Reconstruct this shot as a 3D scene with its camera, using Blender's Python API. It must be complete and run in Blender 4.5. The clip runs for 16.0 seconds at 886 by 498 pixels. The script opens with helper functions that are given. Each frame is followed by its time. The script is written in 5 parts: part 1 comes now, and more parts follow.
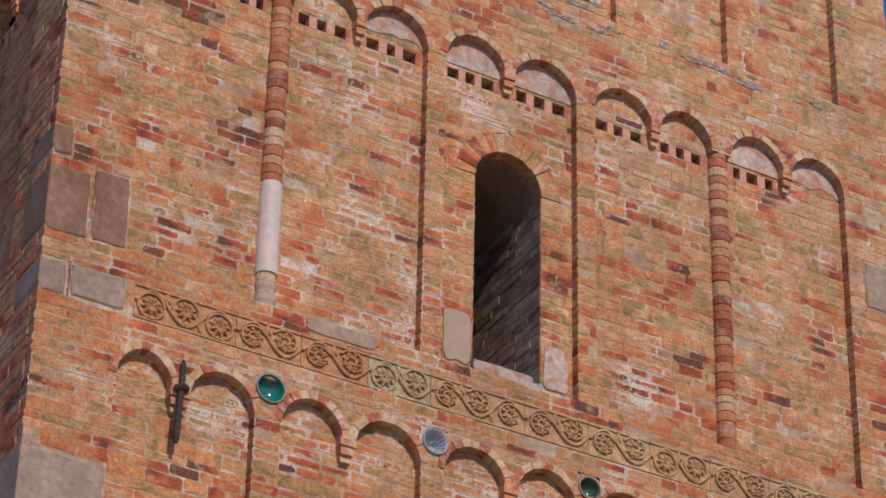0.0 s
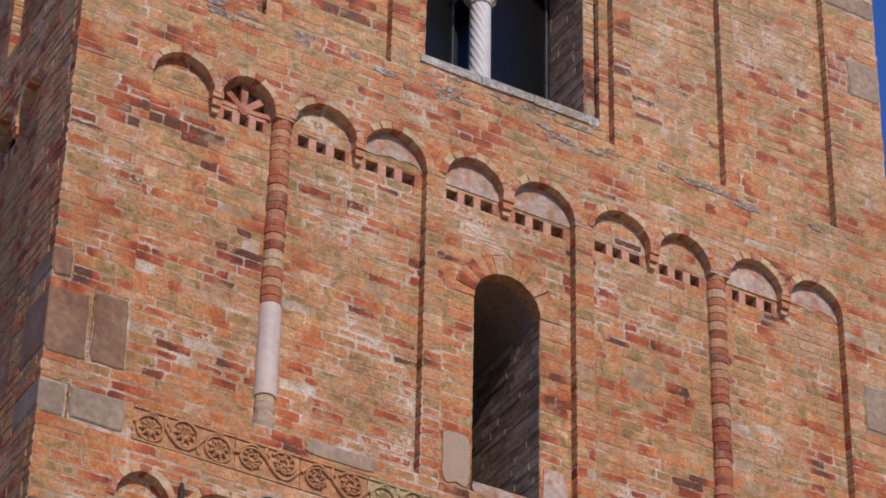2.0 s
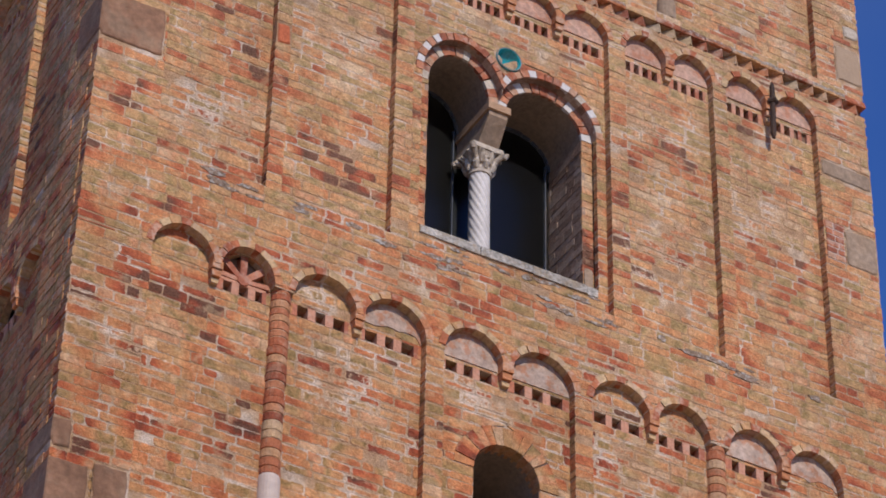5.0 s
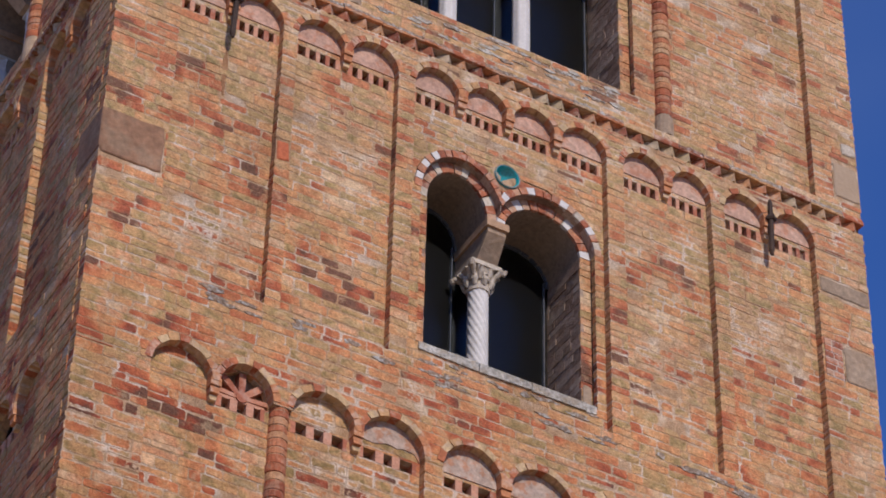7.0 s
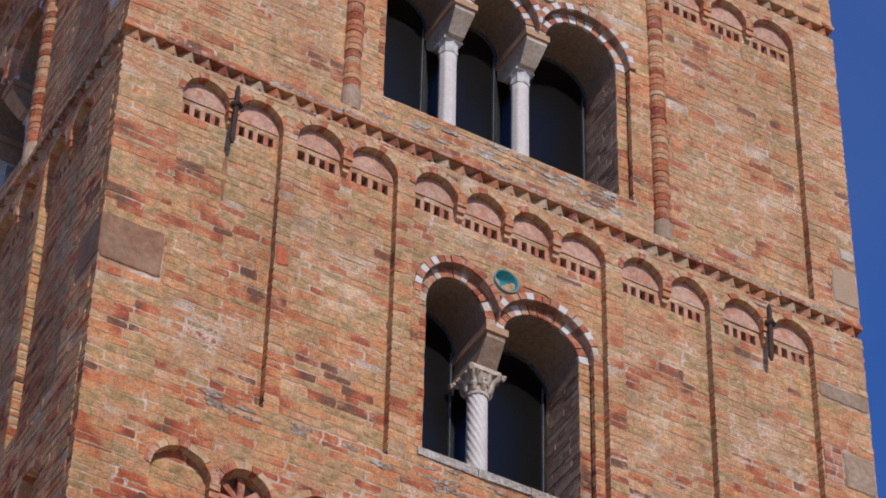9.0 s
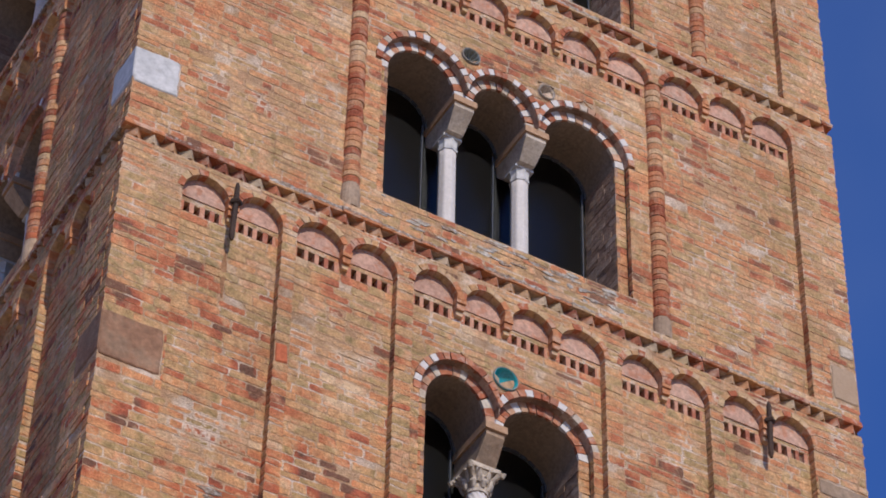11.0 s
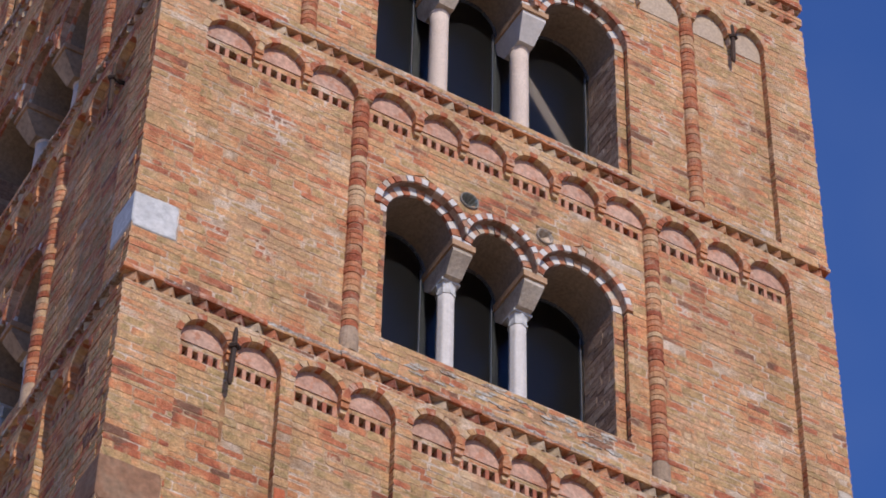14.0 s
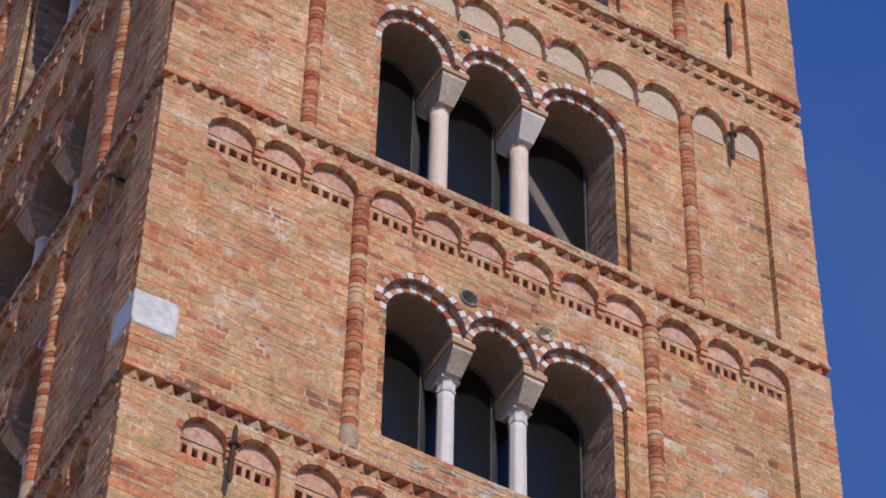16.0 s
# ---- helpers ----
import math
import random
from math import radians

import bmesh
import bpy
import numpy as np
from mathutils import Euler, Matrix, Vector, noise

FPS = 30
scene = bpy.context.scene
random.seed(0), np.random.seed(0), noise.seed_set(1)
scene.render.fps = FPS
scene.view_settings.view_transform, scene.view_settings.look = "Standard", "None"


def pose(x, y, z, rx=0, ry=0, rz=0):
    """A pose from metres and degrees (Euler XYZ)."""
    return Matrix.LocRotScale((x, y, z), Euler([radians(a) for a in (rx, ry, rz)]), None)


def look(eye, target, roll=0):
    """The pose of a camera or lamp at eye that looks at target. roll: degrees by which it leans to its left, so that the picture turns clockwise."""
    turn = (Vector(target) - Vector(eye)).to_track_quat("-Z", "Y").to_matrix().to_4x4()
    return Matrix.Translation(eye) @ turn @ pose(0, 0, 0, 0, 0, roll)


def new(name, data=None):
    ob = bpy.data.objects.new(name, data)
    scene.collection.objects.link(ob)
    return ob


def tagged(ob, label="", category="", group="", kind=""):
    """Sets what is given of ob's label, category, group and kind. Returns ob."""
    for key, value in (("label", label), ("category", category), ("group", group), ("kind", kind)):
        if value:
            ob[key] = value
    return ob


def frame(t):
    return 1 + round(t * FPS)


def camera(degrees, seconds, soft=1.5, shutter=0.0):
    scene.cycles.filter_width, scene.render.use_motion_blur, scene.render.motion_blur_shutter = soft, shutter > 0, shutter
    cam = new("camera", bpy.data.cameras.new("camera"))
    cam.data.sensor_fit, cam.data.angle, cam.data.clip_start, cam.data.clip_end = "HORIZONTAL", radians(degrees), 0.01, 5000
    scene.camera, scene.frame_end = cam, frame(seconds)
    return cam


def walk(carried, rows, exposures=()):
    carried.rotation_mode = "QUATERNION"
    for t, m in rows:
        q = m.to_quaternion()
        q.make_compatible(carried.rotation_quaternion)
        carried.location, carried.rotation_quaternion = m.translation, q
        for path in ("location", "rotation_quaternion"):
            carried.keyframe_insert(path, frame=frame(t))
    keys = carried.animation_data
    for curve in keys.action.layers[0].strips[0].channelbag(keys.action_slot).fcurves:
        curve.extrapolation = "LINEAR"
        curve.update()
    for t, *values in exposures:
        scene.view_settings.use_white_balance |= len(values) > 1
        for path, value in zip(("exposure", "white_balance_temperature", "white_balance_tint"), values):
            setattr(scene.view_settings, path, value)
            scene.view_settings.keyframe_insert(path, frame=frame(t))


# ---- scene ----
# The camera stands still below the tower and tilts up.
cam = camera(16.42, 16.0, soft=1.8)
EYE = (-6.30, -16.96, 1.70)
ROWS = [
    (0.0, -29.214, 32.954), (0.5, -29.206, 33.499), (1.0, -29.194, 34.087), (1.5, -29.19, 34.636), (2.0, -29.175, 35.232),
    (2.5, -29.16, 35.764), (3.0, -29.147, 36.312), (3.5, -29.142, 36.815), (4.0, -29.128, 37.349), (6.5, -29.078, 40.038),
    (7.0, -29.071, 40.595), (7.5, -29.059, 41.093), (8.0, -29.047, 41.607), (8.5, -29.037, 42.069), (9.0, -29.031, 42.552),
    (11.5, -28.969, 44.845), (12.0, -28.955, 45.335), (12.5, -28.957, 45.759), (13.0, -28.955, 46.195), (13.5, -28.948, 46.605),
    (14.0, -28.933, 47.058), (14.5, -28.916, 47.496), (15.0, -28.899, 47.975), (15.5, -28.882, 48.411), (16.0, -28.865, 48.875),
]
walk(cam, [(t, pose(*EYE, 90 + pitch, 0, yaw) @ pose(0, 0, 0, 0, 0, 1.27 + 0.227 * t / 16)) for t, yaw, pitch in ROWS], [(0.0, -0.19), (8.0, -0.19), (16.0, -0.05)])

# ---- light ----
SUN_TO = Vector((-0.085, -1.0, 0.68)).normalized()
sun = new("sun", bpy.data.lights.new("sun", "SUN"))
sun.data.energy, sun.data.angle, sun.data.color = 4.0, radians(0.53), (1.0, 0.93, 0.85)
sun.matrix_world = look((8, -60, 60), Vector((8, -60, 60)) - SUN_TO)
world = bpy.data.worlds.new("sky")
scene.world = world
world.use_nodes = True
wn = world.node_tree
sky = wn.nodes.new("ShaderNodeTexSky")
sky.sky_type, sky.sun_disc = "NISHITA", False
sky.sun_elevation = math.asin(SUN_TO.z)
sky.sun_rotation = math.atan2(SUN_TO.x, SUN_TO.y)
sky.air_density, sky.dust_density, sky.ozone_density, sky.altitude = 1.0, 0.1, 5.0, 0
# a few faint wisps of cloud in the blue
coord = wn.nodes.new("ShaderNodeTexCoord")
wisp = wn.nodes.new("ShaderNodeTexNoise")
wisp.inputs["Scale"].default_value, wisp.inputs["Detail"].default_value = 5.0, 4.0
wramp = wn.nodes.new("ShaderNodeValToRGB")
wramp.color_ramp.elements[0].position, wramp.color_ramp.elements[1].position = 0.52, 0.75
wramp.color_ramp.elements[1].color = (0.05, 0.05, 0.05, 1)
wmix = wn.nodes.new("ShaderNodeMix")
wmix.data_type = "RGBA"
wmix.inputs[7].default_value = (6.0, 6.5, 7.0, 1)
wn.links.new(coord.outputs["Generated"], wisp.inputs["Vector"])
wn.links.new(wisp.outputs["Fac"], wramp.inputs["Fac"])
wn.links.new(wramp.outputs["Color"], wmix.inputs[0])
deep = wn.nodes.new("ShaderNodeMix")
deep.data_type, deep.blend_type = "RGBA", "MULTIPLY"
deep.inputs[0].default_value, deep.inputs[7].default_value = 1.0, (0.63, 0.945, 1.66, 1)
wn.links.new(sky.outputs["Color"], deep.inputs[6])
wn.links.new(deep.outputs[2], wmix.inputs[6])
background = wn.nodes["Background"]
wn.links.new(wmix.outputs[2], background.inputs["Color"])
background.inputs["Strength"].default_value = 0.10

# ---- materials ----
BRICK_TONES = [(0.00, (0.17, 0.085, 0.055)), (0.06, (0.33, 0.088, 0.047)), (0.15, (0.47, 0.14, 0.065)), (0.27, (0.56, 0.225, 0.10)), (0.40, (0.61, 0.305, 0.135)),
               (0.53, (0.60, 0.365, 0.175)), (0.63, (0.45, 0.30, 0.135)), (0.68, (0.33, 0.245, 0.105)), (0.73, (0.52, 0.355, 0.17)), (0.84, (0.62, 0.32, 0.165)), (1.00, (0.66, 0.47, 0.285))]
# mortar: mostly stained as warm as the bricks, pale lime where it was renewed
LIME_TONES = [(0.30, (0.42, 0.24, 0.13)), (0.485, (0.49, 0.305, 0.175)), (0.56, (0.58, 0.42, 0.29)), (0.67, (0.67, 0.52, 0.405))]
LIME_LOW, LIME_HIGH = -0.20, 0.42     # how far the lime creeps over the bricks


def material(name, tones, rough=0.9, source="island", grain=40.0, stain=1.6, bump=0.5, blotch=0.35, stain_tone=(0.30, 0.22, 0.16), metal=0.0, low=0.7, high=1.22, redder=0.0, edge=(0.50, 0.72), broad=0.0, limed=False):
    """tones: stops of a ramp driven by a random number a piece, then grain and stains at two scales."""
    m = bpy.data.materials.new(name)
    m.use_nodes = True
    nt = m.node_tree
    N, L = nt.nodes.new, nt.links.new
    bsdf = nt.nodes["Principled BSDF"]
    ramp = N("ShaderNodeValToRGB")
    while len(ramp.color_ramp.elements) < len(tones):
        ramp.color_ramp.elements.new(0.5)
    for e, (at, c) in zip(ramp.color_ramp.elements, tones):
        e.position, e.color = at, (*c, 1)
    geo = N("ShaderNodeNewGeometry")
    if source in ("island", "object"):
        pick = geo.outputs["Random Per Island"] if source == "island" else N("ShaderNodeObjectInfo").outputs["Random"]
        if limed:
            # bricks of one batch lie together here and there
            lots = N("ShaderNodeTexNoise")
            lots.inputs["Scale"].default_value, lots.inputs["Detail"].default_value = 2.0, 2
            L(geo.outputs["Position"], lots.inputs["Vector"])
            shift = N("ShaderNodeMapRange")
            shift.clamp = False
            shift.inputs["From Min"].default_value, shift.inputs["From Max"].default_value = 0.35, 0.65
            shift.inputs["To Min"].default_value, shift.inputs["To Max"].default_value = -0.13, 0.37
            L(lots.outputs["Fac"], shift.inputs["Value"])
            blend = N("ShaderNodeMath")
            blend.operation, blend.use_clamp = "MULTIPLY_ADD", True
            blend.inputs[1].default_value = 0.74
            L(pick, blend.inputs[0])
            L(shift.outputs["Result"], blend.inputs[2])
            pick = blend.outputs[0]
        L(pick, ramp.inputs["Fac"])
    else:
        n = N("ShaderNodeTexNoise")
        n.inputs["Scale"].default_value, n.inputs["Detail"].default_value = 3.5, 5
        L(geo.outputs["Position"], n.inputs["Vector"])
        L(n.outputs["Fac"], ramp.inputs["Fac"])
    if redder:
        # the lower storeys are built of a redder, darker batch
        axes = N("ShaderNodeSeparateXYZ")
        L(geo.outputs["Position"], axes.inputs[0])
        batch = N("ShaderNodeMapRange")
        batch.inputs["From Min"].default_value, batch.inputs["From Max"].default_value = 13.5, 19.5
        batch.inputs["To Min"].default_value, batch.inputs["To Max"].default_value = redder, 0.0
        L(axes.outputs["Z"], batch.inputs["Value"])
        red = N("ShaderNodeMix")
        red.data_type, red.blend_type = "RGBA", "MULTIPLY"
        red.inputs[7].default_value = (0.935, 0.715, 0.61, 1)
        L(batch.outputs["Result"], red.inputs[0])
        L(ramp.outputs["Color"], red.inputs[6])
        # the upper storeys of a more even, ochre one
        high_batch = N("ShaderNodeMapRange")
        high_batch.inputs["From Min"].default_value, high_batch.inputs["From Max"].default_value = 16.0, 21.5
        high_batch.inputs["To Max"].default_value = 0.20
        L(axes.outputs["Z"], high_batch.inputs["Value"])
        ochre = N("ShaderNodeMix")
        ochre.data_type = "RGBA"
        ochre.inputs[7].default_value = (0.63, 0.295, 0.165, 1)
        L(high_batch.outputs["Result"], ochre.inputs[0])
        L(red.outputs[2], ochre.inputs[6])
    fine = N("ShaderNodeTexNoise")
    fine.inputs["Scale"].default_value, fine.inputs["Detail"].default_value, fine.inputs["Roughness"].default_value = grain, 6, 0.7
    L(geo.outputs["Position"], fine.inputs["Vector"])
    span = N("ShaderNodeMapRange")
    span.inputs["From Min"].default_value, span.inputs["From Max"].default_value = 0.3, 0.7
    span.inputs["To Min"].default_value, span.inputs["To Max"].default_value = low, high
    L(fine.outputs["Fac"], span.inputs["Value"])
    mult = N("ShaderNodeMix")
    mult.data_type, mult.blend_type = "RGBA", "MULTIPLY"
    mult.inputs[0].default_value = 1.0
    L(ochre.outputs[2] if redder else ramp.outputs["Color"], mult.inputs[6])
    L(span.outputs["Result"], mult.inputs[7])
    big = N("ShaderNodeTexNoise")
    big.inputs["Scale"].default_value, big.inputs["Detail"].default_value, big.inputs["Roughness"].default_value = stain, 7, 0.65
    L(geo.outputs["Position"], big.inputs["Vector"])
    mask = N("ShaderNodeMapRange")
    mask.inputs["From Min"].default_value, mask.inputs["From Max"].default_value = edge
    mask.inputs["To Max"].default_value = blotch
    L(big.outputs["Fac"], mask.inputs["Value"])
    over = N("ShaderNodeMix")
    over.data_type = "RGBA"
    over.inputs[7].default_value = (*stain_tone, 1)
    L(mask.outputs["Result"], over.inputs[0])
    L(mult.outputs[2], over.inputs[6])
    colour = over.outputs[2]
    if broad:
        # soot and damp in patches some metres wide, streaked downwards
        stretch = N("ShaderNodeMapping")
        stretch.inputs["Scale"].default_value = (1.0, 1.0, 0.45)
        L(geo.outputs["Position"], stretch.inputs["Vector"])
        wide = N("ShaderNodeTexNoise")
        wide.inputs["Scale"].default_value, wide.inputs["Detail"].default_value, wide.inputs["Roughness"].default_value = 1.1, 8, 0.7
        L(stretch.outputs["Vector"], wide.inputs["Vector"])
        fade = N("ShaderNodeMapRange")
        fade.inputs["From Min"].default_value, fade.inputs["From Max"].default_value = 0.38, 0.62
        fade.inputs["To Min"].default_value, fade.inputs["To Max"].default_value = 1.0 - broad, 1.05
        L(wide.outputs["Fac"], fade.inputs["Value"])
        mid = N("ShaderNodeTexNoise")
        mid.inputs["Scale"].default_value, mid.inputs["Detail"].default_value = 17.0, 4
        L(geo.outputs["Position"], mid.inputs["Vector"])
        spot = N("ShaderNodeMapRange")
        spot.inputs["From Min"].default_value, spot.inputs["From Max"].default_value = 0.32, 0.66
        spot.inputs["To Min"].default_value, spot.inputs["To Max"].default_value = 0.79, 1.11
        L(mid.outputs["Fac"], spot.inputs["Value"])
        both = N("ShaderNodeMath")
        both.operation = "MULTIPLY"
        L(fade.outputs["Result"], both.inputs[0])
        L(spot.outputs["Result"], both.inputs[1])
        wear = N("ShaderNodeMix")
        wear.data_type, wear.blend_type = "RGBA", "MULTIPLY"
        wear.inputs[0].default_value = 1.0
        L(colour, wear.inputs[6])
        L(both.outputs[0], wear.inputs[7])
        colour = wear.outputs[2]
    if limed:
        # lime mortar spread raggedly over the brick edges, more of it in some stretches and on the lower storeys
        inset = N("ShaderNodeAttribute")
        inset.attribute_name = "inset"
        ragged = N("ShaderNodeTexNoise")
        ragged.inputs["Scale"].default_value, ragged.inputs["Detail"].default_value, ragged.inputs["Roughness"].default_value = 26.0, 5, 0.65
        L(geo.outputs["Position"], ragged.inputs["Vector"])
        stretch_noise = N("ShaderNodeTexNoise")
        stretch_noise.inputs["Scale"].default_value, stretch_noise.inputs["Detail"].default_value = 1.5, 3
        L(geo.outputs["Position"], stretch_noise.inputs["Vector"])
        cover = N("ShaderNodeMapRange")
        cover.inputs["From Min"].default_value, cover.inputs["From Max"].default_value = 0.40, 0.68
        cover.inputs["To Min"].default_value, cover.inputs["To Max"].default_value = LIME_LOW, LIME_HIGH
        L(stretch_noise.outputs["Fac"], cover.inputs["Value"])
        lower = N("ShaderNodeMapRange")
        lower.inputs["From Min"].default_value, lower.inputs["From Max"].default_value = 16.0, 21.0
        lower.inputs["To Min"].default_value, lower.inputs["To Max"].default_value = -0.02, 0.0
        L(axes.outputs["Z"], lower.inputs["Value"])
        total = N("ShaderNodeMath")
        L(cover.outputs["Result"], total.inputs[0])
        L(lower.outputs["Result"], total.inputs[1])
        swing = N("ShaderNodeMath")
        swing.operation = "MULTIPLY_ADD"
        swing.inputs[1].default_value = 2.4
        L(ragged.outputs["Fac"], swing.inputs[0])
        L(inset.outputs["Fac"], swing.inputs[2])
        over_edge = N("ShaderNodeMath")
        over_edge.operation = "SUBTRACT"
        L(swing.outputs[0], over_edge.inputs[0])
        L(total.outputs[0], over_edge.inputs[1])
        lime = N("ShaderNodeMapRange")
        lime.inputs["From Min"].default_value, lime.inputs["From Max"].default_value = 1.12, 1.28
        lime.inputs["To Min"].default_value, lime.inputs["To Max"].default_value = 0.88, 0.0
        L(over_edge.outputs[0], lime.inputs["Value"])
        lime_tone = N("ShaderNodeMix")
        lime_tone.data_type, lime_tone.blend_type = "RGBA", "MULTIPLY"
        lime_tone.inputs[0].default_value = 1.0
        age = N("ShaderNodeTexNoise")
        age.inputs["Scale"].default_value, age.inputs["Detail"].default_value = 3.5, 5
        L(geo.outputs["Position"], age.inputs["Vector"])
        aged = N("ShaderNodeValToRGB")
        while len(aged.color_ramp.elements) < len(LIME_TONES):
            aged.color_ramp.elements.new(0.5)
        for e, (at, c) in zip(aged.color_ramp.elements, LIME_TONES):
            e.position, e.color = at, (*c, 1)
        L(age.outputs["Fac"], aged.inputs["Fac"])
        L(aged.outputs["Color"], lime_tone.inputs[6])
        L(span.outputs["Result"], lime_tone.inputs[7])
        limed_mix = N("ShaderNodeMix")
        limed_mix.data_type = "RGBA"
        L(lime.outputs["Result"], limed_mix.inputs[0])
        L(colour, limed_mix.inputs[6])
        L(lime_tone.outputs[2], limed_mix.inputs[7])
        colour = limed_mix.outputs[2]
    L(colour, bsdf.inputs["Base Color"])
    b = N("ShaderNodeBump")
    b.inputs["Strength"].default_value, b.inputs["Distance"].default_value = bump, 0.02
    L(fine.outputs["Fac"], b.inputs["Height"])
    L(b.outputs["Normal"], bsdf.inputs["Normal"])
    bsdf.inputs["Roughness"].default_value, bsdf.inputs["Metallic"].default_value = rough, metal
    bsdf.inputs["Specular IOR Level"].default_value = 0.2
    return m


BRICK = material("brick_weathered", BRICK_TONES, stain=8.0, blotch=0.45, edge=(0.54, 0.64), stain_tone=(0.57, 0.39, 0.22), redder=1.0, broad=0.22, low=0.62, high=1.25, bump=0.9, limed=True)
BRICK_PIECE = material("brick_single", BRICK_TONES, source="object", stain=8.0, blotch=0.45, edge=(0.54, 0.64), stain_tone=(0.57, 0.39, 0.22), redder=1.0, broad=0.22, low=0.62, high=1.25, bump=0.9, limed=True)
RED_BRICK = material("brick_red", [(0, (0.26, 0.075, 0.04)), (0.35, (0.42, 0.12, 0.05)), (0.7, (0.48, 0.19, 0.08)), (1, (0.5, 0.30, 0.15))], blotch=0.25)
# wall brick toned down: the shade inside reveals and recesses is in these colours
REVEAL_BRICK = material("shaded_reveal_brick", [(0, (0.19, 0.115, 0.08)), (0.4, (0.31, 0.19, 0.13)), (0.8, (0.39, 0.26, 0.185)), (1, (0.47, 0.345, 0.26))], stain=7.0, blotch=0.5, edge=(0.5, 0.62), stain_tone=(0.36, 0.28, 0.21), broad=0.2)
ARCH_BRICK = material("arch_brick", [(0, (0.28, 0.09, 0.05)), (0.3, (0.43, 0.13, 0.06)), (0.55, (0.50, 0.20, 0.09)), (0.8, (0.52, 0.30, 0.14)), (1, (0.55, 0.38, 0.21))], stain=9.0, blotch=0.7, edge=(0.50, 0.60), stain_tone=(0.54, 0.365, 0.26), broad=0.2)
VOUSSOIR_BRICK = material("voussoir_brick", [(0, (0.27, 0.085, 0.048)), (0.4, (0.43, 0.14, 0.07)), (0.75, (0.48, 0.20, 0.11)), (1, (0.50, 0.30, 0.19))], source="object", stain=12.0, blotch=0.6, edge=(0.5, 0.6), stain_tone=(0.47, 0.33, 0.25), broad=0.2)
SLAB_STONE = material("brown_slab", [(0, (0.30, 0.17, 0.095)), (0.5, (0.40, 0.245, 0.145)), (1, (0.50, 0.34, 0.22))], source="noise", grain=24, blotch=0.4, stain=9.0, stain_tone=(0.22, 0.14, 0.09))
TOOTH_BRICK = material("tooth_brick", [(0, (0.24, 0.08, 0.05)), (0.35, (0.44, 0.15, 0.075)), (0.6, (0.52, 0.27, 0.13)), (0.85, (0.46, 0.33, 0.19)), (1, (0.55, 0.42, 0.29))], stain=11.0, blotch=0.6, edge=(0.5, 0.6), stain_tone=(0.50, 0.37, 0.27), broad=0.2)
SLOT_BRICK = material("slot_brick", [(0, (0.28, 0.085, 0.05)), (0.5, (0.42, 0.15, 0.085)), (1, (0.50, 0.25, 0.16))], stain=14.0, blotch=0.4, edge=(0.5, 0.62), stain_tone=(0.48, 0.33, 0.25))
DIRTY_MARBLE = material("sooty_marble", [(0, (0.27, 0.205, 0.15)), (0.5, (0.46, 0.38, 0.30)), (1, (0.62, 0.54, 0.455))], source="noise", grain=30, blotch=0.4, stain=8.0, stain_tone=(0.16, 0.12, 0.09))
MORTAR = material("lime_mortar", LIME_TONES, source="noise", grain=60, bump=0.9, broad=0.2, blotch=0.4, stain=6.0, edge=(0.52, 0.62), stain_tone=(0.30, 0.17, 0.09))
PLASTER = material("old_plaster", [(0, (0.36, 0.23, 0.165)), (0.5, (0.46, 0.33, 0.255)), (1, (0.54, 0.43, 0.35))], source="noise", grain=35, blotch=0.85, stain=9.0, edge=(0.5, 0.58), broad=0.2, stain_tone=(0.42, 0.19, 0.105), bump=0.4)
PINK_PLASTER = material("pink_plaster", [(0, (0.42, 0.20, 0.135)), (0.5, (0.50, 0.30, 0.22)), (1, (0.56, 0.40, 0.31))], source="noise", grain=35, blotch=0.7, stain=9.0, edge=(0.52, 0.6), broad=0.2, stain_tone=(0.44, 0.18, 0.10), bump=0.4)
GREY_PLASTER = material("grey_plaster", [(0, (0.36, 0.265, 0.19)), (1, (0.50, 0.385, 0.285))], source="noise", grain=30, blotch=0.3, stain=4.0, bump=0.3)
MARBLE = material("white_marble", [(0, (0.46, 0.41, 0.37)), (1, (0.64, 0.59, 0.55))], source="noise", rough=0.6, grain=25, blotch=0.3, stain=4, stain_tone=(0.40, 0.36, 0.34), bump=0.2, low=0.85, high=1.08)
GREY_MARBLE = material("veined_marble", [(0, (0.34, 0.33, 0.33)), (0.5, (0.47, 0.455, 0.44)), (1, (0.57, 0.54, 0.51))], source="noise", rough=0.6, grain=12, blotch=0.4, stain=3, stain_tone=(0.28, 0.275, 0.275), bump=0.2)
SHAFT_MARBLE = material("pinkish_marble", [(0, (0.44, 0.335, 0.27)), (1, (0.57, 0.45, 0.375))], source="noise", rough=0.6, grain=14, blotch=0.35, stain=5, stain_tone=(0.38, 0.30, 0.26), bump=0.15, low=0.88, high=1.08)
RED_BLOCK = material("bright_red_block", [(0, (0.40, 0.10, 0.045)), (1, (0.52, 0.16, 0.07))], source="noise", grain=30, blotch=0.2)
RUST = material("rust_streak", [(0, (0.16, 0.07, 0.035)), (1, (0.34, 0.17, 0.08))], source="noise", grain=40, blotch=0.5, stain=14.0, stain_tone=(0.45, 0.27, 0.14))
PALE_GRANITE = material("pink_granite", [(0, (0.56, 0.43, 0.35)), (1, (0.70, 0.57, 0.47))], source="noise", rough=0.7, grain=90, blotch=0.2, bump=0.3, low=0.6, high=1.25)
